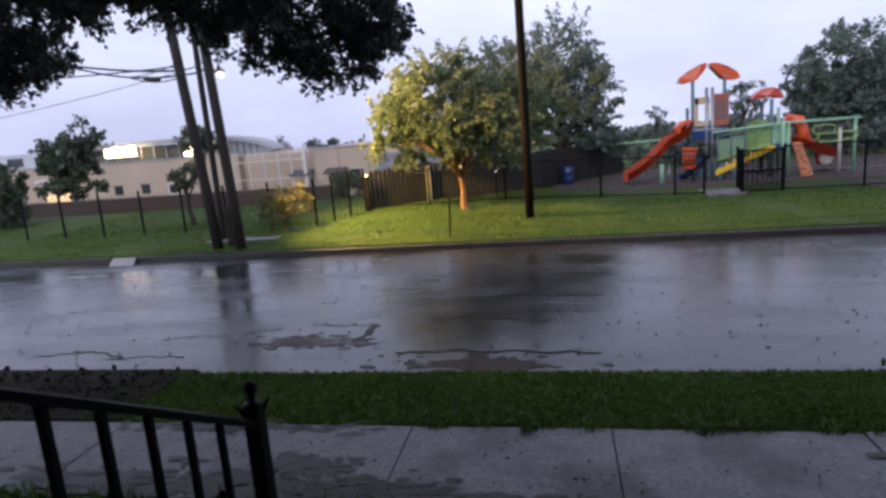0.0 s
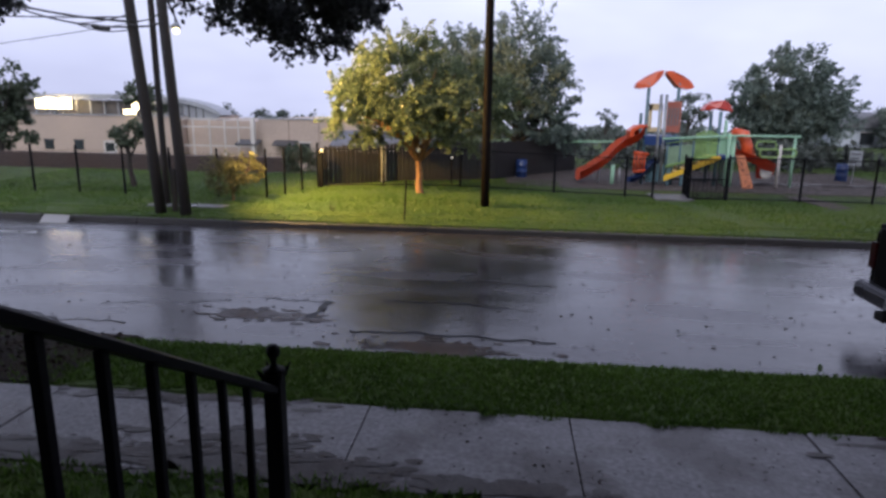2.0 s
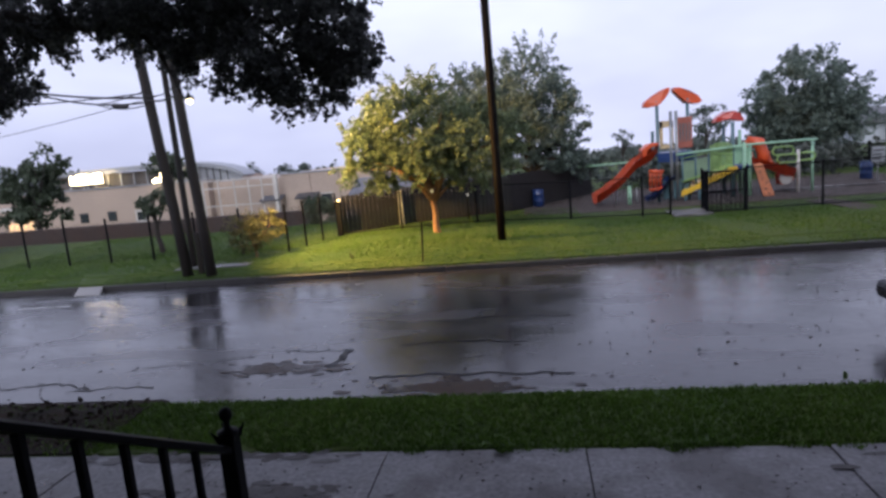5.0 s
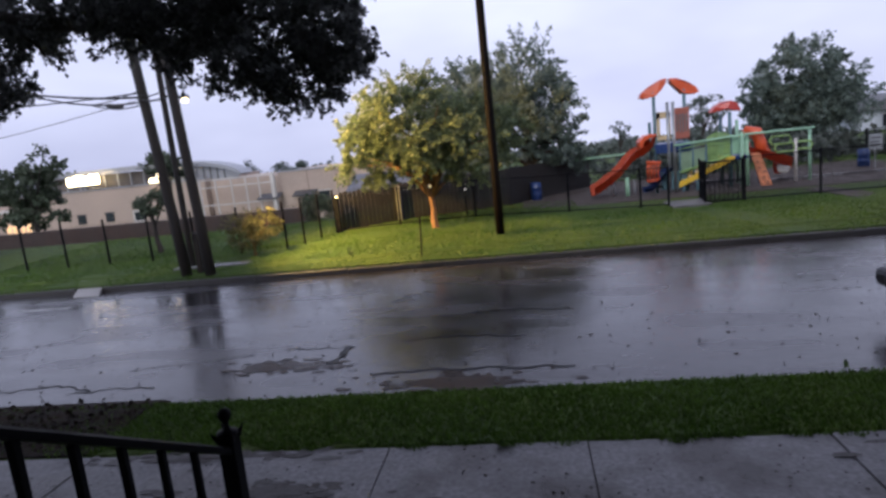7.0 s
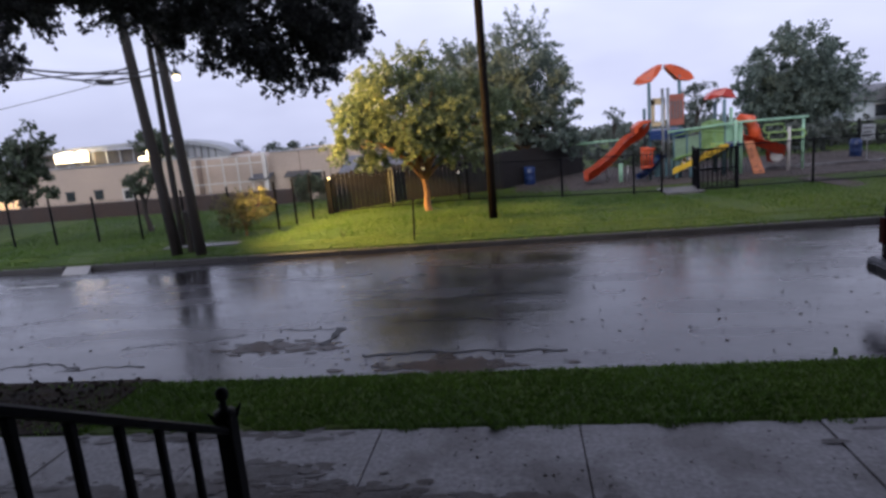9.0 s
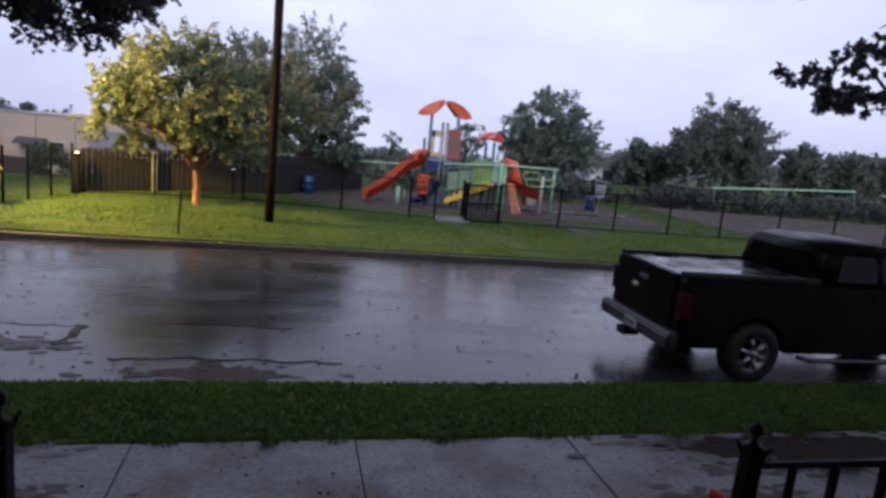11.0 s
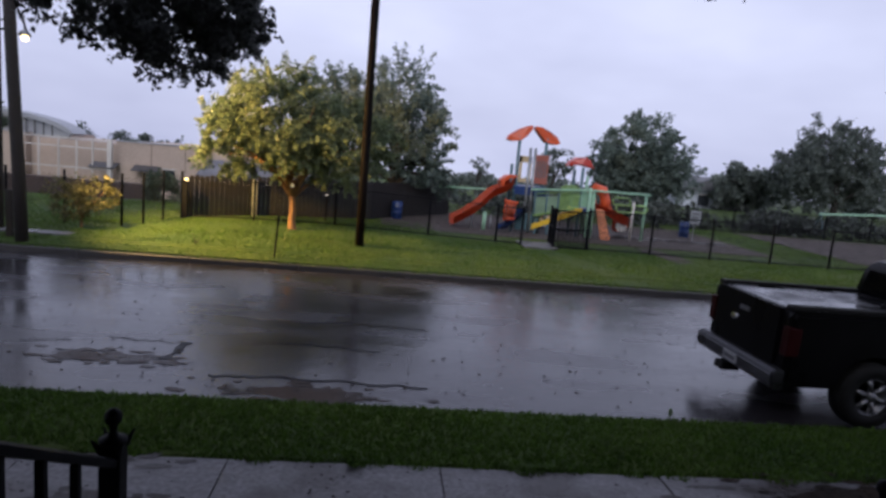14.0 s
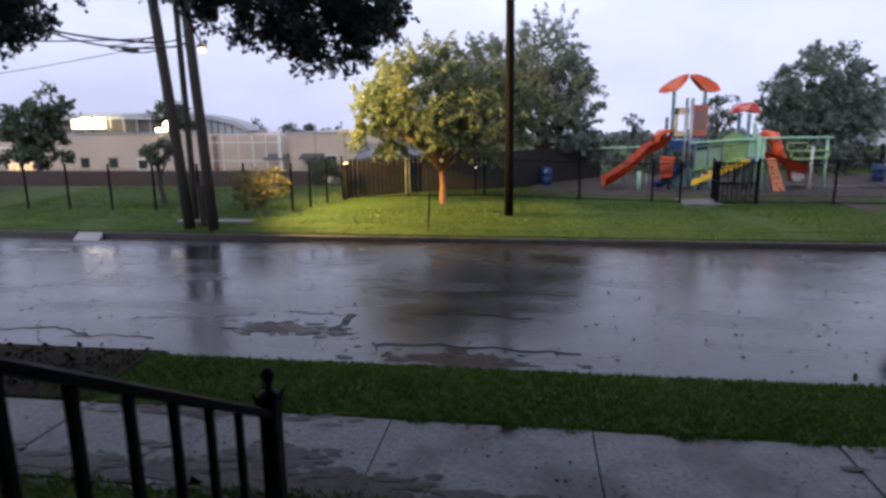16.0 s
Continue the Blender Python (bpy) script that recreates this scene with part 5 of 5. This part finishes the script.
part("glowing_lens", boxed((-25.7, SY - 0.3, 1.90), (-24.95, SY + 0.0, 2.15), 0.05), "lamp_warm", fl2)
part("glowing_lens", boxed((-25.1, SY - 0.3, 2.15), (-24.8, SY + 0.0, 2.75), 0.05), "lamp_warm", fl2)

canopy = thing("steel_frame", "white steel lattice frame standing before the school wall", "frame", at=(0, SY - 0.9, 0))
for x in (-21.8, -20.7, -19.6, -18.6, -17.7, -16.72):
    part("upright", boxed((x - 0.04, -0.04, -2.0), (x + 0.04, 0.04, 1.75), 0.01), "white", canopy)
for z in (1.68, 1.18, 0.0):
    part("crossbar", boxed((-21.9, -0.04, z - 0.035), (-16.6, 0.04, z + 0.035), 0.01), "white", canopy)
part("crossbar", boxed((-16.85, -0.12, -2.0), (-16.6, 0.12, 1.8), 0.01), "white", canopy)

low_wall = tagged(part("brick_wall", boxed((-45, 25.5, -1.2), (-9.3, 25.8, 0.52), 0.02), "brick"), "low brown brick wall at the end of the school lawn", "wall", kind="structure")

# white van-like store and house far off
house = thing("far_house", "pale grey house far behind the park trees", "house")
part("wall", boxed((24.6, 52, -0.2), (30.5, 58, 1.6), 0.02), "siding", house)
part("roof", extruded([(24.2, 1.55), (27.5, 2.75), (30.9, 1.55)], "y", 51.6, 58.4), "shingle", house)
w = part("window", boxed((26.4, 51.95, 0.3), (27.4, 52.0, 1.2)), "pane", house)
part("frame", boxed((26.35, 51.93, 1.2), (27.45, 51.97, 1.28)), "white", w)

shed = thing("park_house", "low grey-roofed house behind the dark board fence", "house")
part("wall", boxed((-8.8, 29.6, -1.2), (-3.4, 33.6, 0.72), 0.02), "house_paint", shed)
part("roof", extruded([(29.2, 0.66), (31.5, 1.45), (33.9, 0.66), (33.9, 0.6), (31.5, 1.37), (29.2, 0.6)], "x", -9.1, -3.1), "shingle", shed)
part("fascia", boxed((-9.1, 29.17, 0.55), (-3.1, 29.2, 0.68)), "white", shed)
w = part("window", boxed((-7.6, 29.56, -0.2), (-6.7, 29.6, 0.45)), "pane", shed)
part("frame", boxed((-7.66, 29.54, 0.45), (-6.64, 29.58, 0.52)), "white", w)
post_lamp = thing("lamp_post", "slim dark post with a small white lamp by the board fence", "lamp post", at=(-2.4, 20.6, 0.2))
part("post_shaft", tubed([(0, 0, -0.2), (0, 0, 0.86)], 0.028, 8), "iron", post_lamp)
bm = bmesh.new()
lathe(bm, [(0.015, 0), (0.032, 0.01), (0.035, 0.03), (0.012, 0.045)], 12, "z", (0, 0, 0.86))
part("lamp_cap", bm, "lamp_pale", post_lamp, smooth=True)
twig = thing("fallen_twig", "short forked dead twig standing in the verge grass", "twig", at=(-4.95, 15.2, 0.06))
part("stem", tubed([(0.06, 0, -0.05), (0.02, 0, 0.08), (-0.03, 0.01, 0.2), (-0.02, 0.01, 0.3)], [0.02, 0.016, 0.011, 0.004], 6), "bark_dark", twig)
part("fork", tubed([(0.02, 0, 0.08), (0.08, 0.02, 0.16), (0.1, 0.02, 0.22)], [0.012, 0.008, 0.003], 6), "bark_dark", twig)

# ---- playground ----
PY = 22.5
play = thing("play_structure", "orange and green playground climbing structure with two towers", "play structure")
Z0 = 0.2


def p_post(x, y, top, mat="teal", r=0.055):
    part("tower_post", tubed([(x, y, 0.0), (x, y, top)], r, 10), mat, play, smooth=True)


for x, y, top in ((4.04, 22.2, 3.6), (5.02, 22.2, 3.6), (4.08, 23.3, 2.6), (5.1, 23.3, 2.6)):
    p_post(x, y, top)
for x in (4.45, 4.63):
    p_post(x, 22.1, 3.22, "steel", 0.05)


def wing(profile, mat, label, y0=22.1, y1=22.75):
    """A thick drooping leaf, narrower toward its ends."""
    bm = extruded(profile, "y", y0, y1)
    xm = sum(p[0] for p in profile) / len(profile)
    for v in bm.verts:
        v.co.y = (y0 + y1) / 2 + (v.co.y - (y0 + y1) / 2) * (1 - 0.9 * abs(v.co.x - xm))
    bmesh.ops.bevel(bm, geom=bm.edges[:], offset=0.015, segments=1, affect="EDGES")
    part("wing_roof", bm, mat, play, label)


wing([(3.6, 3.44), (3.66, 3.6), (3.95, 3.80), (4.3, 3.98), (4.48, 4.01), (4.48, 3.87), (4.33, 3.67), (4.12, 3.47), (3.8, 3.40)], "orange", "drooping orange leaf-shaped roof")
wing([(4.6, 3.99), (4.78, 3.98), (5.1, 3.84), (5.4, 3.66), (5.53, 3.46), (5.35, 3.40), (5.0, 3.46), (4.80, 3.66), (4.61, 3.86)], "orange", "drooping orange leaf-shaped roof")
part("deck", boxed((4.0, 22.1, 1.72), (5.18, 23.4, 1.86), 0.02), "blue", play)
part("deck_skirt", boxed((4.02, 22.08, 1.55), (5.16, 22.12, 1.72)), "blue", play)
bm = bmesh.new()
for lo, hi in (((4.1, 22.12, 2.1), (4.2, 22.18, 2.9)), ((4.44, 22.12, 2.1), (4.54, 22.18, 2.9)), ((4.1, 22.12, 2.7), (4.54, 22.18, 2.92)), ((4.1, 22.12, 2.0), (4.54, 22.18, 2.14))):
    box(bm, lo, hi)
part("arch_panel", bm, "tan", play)
part("side_panel", boxed((4.66, 22.08, 1.98), (5.14, 22.14, 3.0), 0.02), "brown_red", play)
for k in range(4):
    part("panel_slot", boxed((4.72 + 0.1 * k, 22.06, 2.2), (4.76 + 0.1 * k, 22.075, 2.8)), "teal", play)


def chute(pts, width, wall, mat, label, name="slide"):
    """A U-shaped slide bed along points, with raised lips."""
    pts = [Vector(p) for p in pts]
    bm = bmesh.new()
    rows = []
    for i, p in enumerate(pts):
        d = pts[min(i + 1, len(pts) - 1)] - pts[max(i - 1, 0)]
        d.z = 0
        s = Vector((-d.y, d.x, 0)).normalized()
        rows.append([bm.verts.new(p + s * u * width + Vector((0, 0, h * wall))) for u, h in ((-1.15, 1), (-1, 1), (-0.85, 0.15), (0, 0), (0.85, 0.15), (1, 1), (1.15, 1))])
    for a, b in zip(rows, rows[1:]):
        for k in range(6):
            bm.faces.new((a[k], a[k + 1], b[k + 1], b[k]))
    bmesh.ops.solidify(bm, geom=bm.faces[:], thickness=0.05)
    return part(name, bm, mat, play, label, smooth=True)


sl = []
for k in range(25):
    u = k / 24
    sl.append((3.98 - 2.12 * u, 22.4 - 0.35 * u, 1.88 - 1.68 * u - 0.10 * math.sin(u * 4 * math.pi) * (1 - u) - 0.02 * u + (0.12 * max(0, u - 0.85) / 0.15)))
chute(sl, 0.32, 0.34, "orange", "long wavy orange plastic slide")
part("slide_hood", extruded([(3.55, 1.65), (3.5, 2.0), (3.75, 2.2), (4.08, 2.22), (4.08, 2.12), (3.8, 2.08), (3.65, 1.95), (3.68, 1.65)], "y", 22.1, 22.8, 0.02), "orange", play)
for x in (2.6, 3.3):
    p_post(x, 22.3, 0.75, "steel", 0.035)
p_post(3.02, 22.0, 0.85, "mint", 0.07)
# low blue slide and orange climber below the deck
chute([(4.45, 22.0, 0.95), (4.25, 21.95, 0.85), (4.0, 21.9, 0.55), (3.75, 21.85, 0.33), (3.55, 21.82, 0.3)], 0.2, 0.16, "blue", "short blue plastic slide")
part("counter_panel", boxed((4.15, 22.1, 0.3), (5.0, 22.16, 0.9), 0.02), "teal", play)
bm = bmesh.new()
for k in range(4):
    tube(bm, [(3.72 + 0.11 * k, 22.0, 0.65), (3.70 + 0.11 * k, 21.9, 0.95), (3.74 + 0.11 * k, 22.0, 1.3)], 0.035, 8)
tube(bm, [(3.68, 21.95, 1.3), (4.15, 21.95, 1.25)], 0.05, 8)
tube(bm, [(3.68, 21.95, 0.65), (4.15, 21.95, 0.7)], 0.05, 8)
part("climber", bm, "orange", play, smooth=True)
# bridge with green barrier and yellow stair
part("barrier_panel", extruded([(4.76, 0.78), (5.62, 1.0), (5.62, 1.62), (4.76, 1.5)], "y", 22.02, 22.05), "dull_green", play, "muted green see-through barrier panel")
for x in (4.78, 5.2, 5.62):
    part("barrier_post", tubed([(x, 22.0, 0.6), (x, 22.0, 1.74)], 0.035, 8), "teal", play, smooth=True)
for k in range(11):
    x = 5.70 + 0.066 * k
    part("barrier_slat", boxed((x - 0.02, 22.0, 1.02 + 0.027 * k), (x + 0.02, 22.03, 1.98 + 0.1 * math.sin(k / 10 * 3.14))), "green", play)
for k in range(4):
    part("riser", boxed((4.86 + 0.42 * k, 21.92, 0.42 + 0.18 * k), (4.90 + 0.42 * k, 22.88, 0.55 + 0.18 * k)), "brown_red", play)
part("drum_panel", lathe(bmesh.new(), [(0.15, -0.05), (0.2, -0.03), (0.2, 0.03), (0.15, 0.05)], 16, "y", (8.02, 21.95, 0.72)), "white", play, "pale round game drum")
part("barrier_rail", tubed([(4.72, 22.0, 1.62), (5.5, 22.0, 1.74), (6.4, 22.0, 1.66)], 0.025, 8), "green", play, smooth=True)
part("barrier_rail", tubed([(4.75, 22.0, 0.85), (6.38, 22.0, 1.27)], 0.04, 8), "green", play, smooth=True)
for k in range(7):
    x = 4.8 + 0.24 * k
    part("stair_tread", boxed((x, 21.9, 0.52 + 0.105 * k), (x + 0.27, 22.9, 0.60 + 0.105 * k), 0.01), "yellow", play)
part("stringer", extruded([(4.7, 0.36), (6.45, 1.10), (6.45, 1.26), (4.7, 0.54)], "y", 21.86, 21.9), "yellow", play)
p_post(4.85, 21.95, 0.5, "teal", 0.045), p_post(5.3, 21.95, 0.72, "teal", 0.045)
# second tower
for x, y, top in ((6.42, 22.1, 2.7), (6.95, 22.1, 1.95), (6.42, 23.1, 2.6), (6.95, 23.1, 2.4), (6.72, 21.9, 2.0)):
    p_post(x, y, top, "mint" if x > 6.7 else "teal")
part("deck", boxed((6.38, 22.05, 1.12), (7.0, 23.15, 1.24), 0.02), "blue", play)
wing([(5.88, 2.72), (6.0, 2.9), (6.25, 3.04), (6.5, 3.06), (6.7, 2.96), (6.86, 2.70), (6.6, 2.72), (6.35, 2.8), (6.1, 2.74)], "red", "red leaf-shaped roof")
part("side_panel", boxed((6.46, 22.06, 1.3), (6.9, 22.1, 1.85), 0.02), "mint", play)
# tube slide: hooded entry then a spiral
part("tube_entry", tubed([(6.95, 22.5, 1.75), (7.1, 22.4, 2.0), (7.3, 22.3, 1.95), (7.42, 22.25, 1.6), (7.4, 22.2, 1.25)], [0.17, 0.2, 0.2, 0.18, 0.16], 14), "orange", play, "orange plastic tube slide entry", True)
sp = []
for k in range(25):
    u = k / 24
    a = -0.3 + u * 4.4
    sp.append((7.74 + 0.40 * math.cos(a + 2.6), 22.3 + 0.40 * math.sin(a + 2.6), 1.32 - 0.86 * u ** 1.3))
chute(sp, 0.27, 0.3, "orange", "spiral orange plastic slide", "spiral_slide")
bm = extruded([(6.95, 1.28), (7.22, 1.29), (7.60, 0.2), (7.26, 0.2)], "y", 21.72, 21.80, 0.01)
cw = part("climbing_wall", bm, "pink", play, "leaning salmon-coloured climbing wall")
for x, z in ((7.14, 1.0), (7.2, 0.8), (7.34, 0.66), (7.32, 0.45), (7.44, 0.3)):
    bm = bmesh.new()
    lathe(bm, [(0.035, -0.02), (0.04, 0), (0.028, 0.015)], 10, "y", (x, 21.71, z))
    part("hand_hold", bm, "trim_dark", cw)
# overhead bars
part("overhead_bar", tubed([(4.55, 21.8, 1.78), (6.8, 21.9, 1.92), (9.04, 22.1, 1.92)], 0.04, 10), "mint", play, smooth=True)
part("overhead_bar", tubed([(1.5, 24.0, 1.50), (3.9, 23.6, 1.58)], 0.035, 10), "mint", play, smooth=True)
p_post(8.5, 22.2, 1.62, "white", 0.05)
p_post(8.98, 22.3, 1.9, "mint", 0.045)
for x0, x1, z0, z1 in ((7.75, 8.3, 1.48, 1.74), (7.9, 8.42, 1.22, 1.48), (8.5, 8.96, 1.26, 1.5)):
    part("ring_panel", tubed([(x0, 22.2, z0), (x1, 22.2, z0), (x1 + 0.06, 22.2, (z0 + z1) / 2), (x1, 22.2, z1), (x0, 22.2, z1), (x0 - 0.06, 22.2, (z0 + z1) / 2), (x0, 22.2, z0)], 0.032, 8), "green", play, smooth=True)
part("ground_beam", boxed((7.6, 22.6, 0.18), (12.5, 22.75, 0.30), 0.02), "concrete", play)
part("ground_beam", boxed((4.3, 23.6, 0.2), (7.5, 23.75, 0.33), 0.02), "concrete", play)

swing = thing("swing_frame", "pale green swing frame at the far end of the park", "swing frame")
part("top_bar", tubed([(21.5, 30, 1.42), (31.0, 30, 1.93)], 0.045, 8), "mint", swing)
for x, z in ((21.6, 1.52), (26.2, 1.75), (30.9, 1.97)):
    part("leg", tubed([(x, 30, z), (x - 0.1, 29.4, 0.1)], 0.025, 8), "teal", swing)
    part("leg", tubed([(x, 30, z), (x + 0.1, 30.7, 0.1)], 0.025, 8), "teal", swing)
sign = thing("park_sign", "small pale notice board on a post by the park fence", "sign", at=(11.85, 24, 0.15))
part("sign_board", boxed((-0.22, -0.02, 0.7), (0.22, 0.02, 1.25), 0.01), "steel", sign)
part("sign_post", tubed([(0, 0.04, -0.1), (0, 0.04, 1.2)], 0.03, 8), "steel", sign)
for k in range(3):
    part("text_bar", boxed((-0.17, -0.026, 1.1 - 0.14 * k), (0.15 - 0.05 * k, -0.021, 1.15 - 0.14 * k)), "trim_dark", sign)
barrel = thing("blue_barrel", "blue plastic litter barrel standing on the park grass", "barrel", "litter barrels", at=(-0.05, 23.4, 0.2))
bm = bmesh.new()
lathe(bm, [(0.27, 0), (0.29, 0.02), (0.29, 0.28), (0.305, 0.3), (0.29, 0.32), (0.29, 0.58), (0.305, 0.6), (0.29, 0.62), (0.28, 0.86), (0.24, 0.87), (0.24, 0.8)], 20)
part("barrel_body", bm, "blue", barrel, smooth=True)
barrel.scale = (0.7, 0.7, 0.75)
b2 = copy_thing(barrel, pose(11.9, 24.9, 0.2))

# ---- parked pickup truck ----
TR = road_z(7.8) - 0.0
truck = thing("pickup_truck", "black crew-cab pickup truck with covered bed parked at the kerb", "truck")
Y0, Y1 = 6.88, 8.70
RW = 0.42
AX = (5.5, 9.25)


def arch(cx, cz, r, a0, a1, n=9):
    return [(cx + r * math.cos(math.radians(a0 + (a1 - a0) * k / n)), cz + r * math.sin(math.radians(a0 + (a1 - a0) * k / n))) for k in range(n + 1)]


cz = TR + RW
prof = [(4.32, 0.40), (4.9, 0.36)] + arch(AX[0], cz, 0.5, 170, 10) + [(6.0, 0.30), (8.66, 0.30)] + arch(AX[1], cz, 0.5, 170, 10) + [(9.8, 0.36), (10.18, 0.40), (10.24, 0.62), (10.22, 0.98), (10.05, 1.1), (9.1, 1.22), (8.9, 1.26), (6.48, 1.28), (4.38, 1.28), (4.33, 1.2)]
bm = extruded(prof, "y", Y0, Y1)
bmesh.ops.bevel(bm, geom=[e for e in bm.edges if max(v.co.z for v in e.verts) > 1.0 and abs(e.verts[0].co.y - e.verts[1].co.y) < 0.01], offset=0.06, segments=3, affect="EDGES")
part("body", bm, "truck", truck)
tg_ = part("tailgate", boxed((4.285, Y0 + 0.22, 0.50), (4.335, Y1 - 0.2, 1.285), 0.015), "truck", truck)
part("tailgate_handle", boxed((4.272, 7.7, 1.06), (4.288, 7.92, 1.12), 0.006), "trim_dark", tg_)
bm = bmesh.new()
lathe(bm, [(0.0, 0), (0.085, 0.004), (0.075, 0.016), (0.01, 0.02)], 20)
bmesh.ops.transform(bm, matrix=Matrix.Translation((4.285, 8.02, 0.93)) @ Matrix.Rotation(radians(-90), 4, "Y") @ Matrix.Diagonal((0.5, 1.0, 1.0, 1)), verts=bm.verts[:])
part("oval_badge", bm, "chrome", tg_, "plain chrome oval badge")
part("bed_cover", boxed((4.36, Y0 + 0.2, 1.2), (6.44, Y1 - 0.2, 1.288), 0.012), "vinyl", truck, "wet black vinyl bed cover")
part("bed_rail_cap", boxed((4.34, Y0 + 0.075, 1.27), (6.46, Y0 + 0.2, 1.335), 0.02), "rubber", truck)
part("bed_rail_cap", boxed((4.34, Y1 - 0.2, 1.27), (6.46, Y1 - 0.075, 1.335), 0.02), "rubber", truck)
bmpr = part("rear_bumper", extruded([(4.34, 0.28), (4.22, 0.30), (4.16, 0.36), (4.16, 0.50), (4.20, 0.55), (4.34, 0.55)], "y", Y0 + 0.0, Y1 - 0.0, 0.02), "bumper", truck, "dull steel step bumper")
part("number_plate", boxed((4.148, 7.62, 0.36), (4.158, 7.94, 0.49), 0.003), "plate", bmpr)
part("plate_bar", boxed((4.143, 7.66, 0.40), (4.148, 7.9, 0.45)), "trim_dark", bmpr)
part("tow_hitch", boxed((4.14, 7.9, 0.18), (4.4, 8.1, 0.29), 0.01), "rubber", bmpr)
for y in (Y0 - 0.004, Y1 - 0.136):
    part("tail_light", boxed((4.30, y, 0.72), (4.47, y + 0.14, 1.08), 0.02), "tail_red", truck, "dark red tail light")
# cab with tapering sides
bm = extruded([(6.46, 1.22), (6.48, 1.64), (6.58, 1.76), (6.86, 1.815), (7.9, 1.80), (8.2, 1.74), (9.05, 1.22)], "y", Y0 + 0.03, Y1 - 0.03)
for v in bm.verts:
    if v.co.z > 1.2:
        k = (v.co.z - 1.2) / 0.55
        v.co.y += 0.15 * k * (1 if v.co.y < 7.8 else -1)
bmesh.ops.bevel(bm, geom=bm.edges[:], offset=0.035, segments=3, affect="EDGES")
cab = part("cab", bm, "truck", truck, smooth=True)


def side_glass(x0, x1, x2, x3, y, sgn):
    """A raked side window between sill and roof."""
    bm = bmesh.new()
    for dy in (0, 0.012):
        for x, z in ((x0, 1.32), (x1, 1.32), (x2, 1.67), (x3, 1.67)):
            bm.verts.new((x, y + sgn * (0.15 * (z - 1.2) / 0.55 - 0.016 + dy), z))
    v = bm.verts[:]
    for f in ((0, 1, 2, 3), (7, 6, 5, 4), (0, 4, 5, 1), (1, 5, 6, 2), (2, 6, 7, 3), (3, 7, 4, 0)):
        bm.faces.new([v[i] for i in f])
    bmesh.ops.recalc_face_normals(bm, faces=bm.faces[:])
    part("side_window", bm, "truck_glass", cab, "dark tinted side window")


for y, sgn in ((Y0 + 0.03, 1), (Y1 - 0.03, -1)):
    side_glass(6.68, 7.36, 7.34, 6.80, y, sgn)
    side_glass(7.46, 8.62, 8.12, 7.46, y, sgn)
bm = bmesh.new()
for dx in (0, -0.012):
    for y, z in ((Y0 + 0.2, 1.34), (Y1 - 0.2, 1.34), (Y1 - 0.29, 1.64), (Y0 + 0.29, 1.64)):
        bm.verts.new((6.462 + (z - 1.22) * 0.05 + dx, y, z))
v = bm.verts[:]
for f in ((0, 1, 2, 3), (7, 6, 5, 4), (0, 4, 5, 1), (1, 5, 6, 2), (2, 6, 7, 3), (3, 7, 4, 0)):
    bm.faces.new([v[i] for i in f])
bmesh.ops.recalc_face_normals(bm, faces=bm.faces[:])
part("rear_window", bm, "truck_glass", cab, "dark tinted rear window")
for y, d in ((Y0, -1), (Y1, 1)):
    part("wing_mirror", boxed((8.45, min(y, y + 0.2 * d), 1.2), (8.6, max(y, y + 0.2 * d), 1.42), 0.03), "truck", truck)
    part("step_bar", tubed([(6.2, y + 0.02 * d, 0.26), (6.4, y + 0.06 * d, 0.22), (8.3, y + 0.06 * d, 0.22), (8.5, y + 0.02 * d, 0.26)], 0.035, 10), "bumper", truck, "dull steel side step bar", True)
    part("door_handle", boxed((7.3, min(y, y + 0.02 * d), 1.06), (7.44, max(y, y + 0.02 * d), 1.10), 0.004), "truck", truck)
part("underbody", boxed((4.5, Y0 + 0.35, 0.22), (10.0, Y1 - 0.35, 0.44), 0.02), "rubber", truck)
part("front_bumper", boxed((10.15, Y0 + 0.02, 0.32), (10.36, Y1 - 0.02, 0.62), 0.04), "bumper", truck)


def wheel(x, y, sgn):
    bm = bmesh.new()
    w = 0.27
    lathe(bm, [(0.20, -0.03), (0.24, -w / 2), (0.37, -w / 2), (0.41, -w / 2 + 0.03), (RW, -w / 2 + 0.06), (RW, w / 2 - 0.06), (0.41, w / 2 - 0.03), (0.37, w / 2), (0.24, w / 2), (0.20, 0.03)], 32, "y", (0, 0, 0))
    wh = part("wheel", bm, "rubber", truck, smooth=True)
    wh.matrix_basis = Matrix.Translation((x, y, TR + RW - 0.006))
    bm = bmesh.new()
    lathe(bm, [(0.235, -0.02), (0.245, 0.10), (0.235, 0.125), (0.215, 0.11), (0.2, 0.03)], 28, "y")
    for k in range(6):
        a = k * math.pi / 3 + 0.3
        c, s_ = math.cos(a), math.sin(a)
        tube(bm, [(0.03 * c, 0.09, 0.03 * s_), (0.14 * c, 0.10, 0.14 * s_), (0.222 * c, 0.08, 0.222 * s_)], [0.04, 0.034, 0.042], 8)
    lathe(bm, [(0.07, 0.03), (0.07, 0.12), (0.05, 0.135), (0.01, 0.137)], 18, "y")
    if sgn < 0:
        bmesh.ops.transform(bm, matrix=Matrix.Rotation(math.pi, 4, "Z"), verts=bm.verts[:])
    part("rim", bm, "alloy", wh, "dull chrome six-spoke wheel rim", True)


for x in AX:
    wheel(x, Y0 + 0.1, -1)
    wheel(x, Y1 - 0.1, 1)
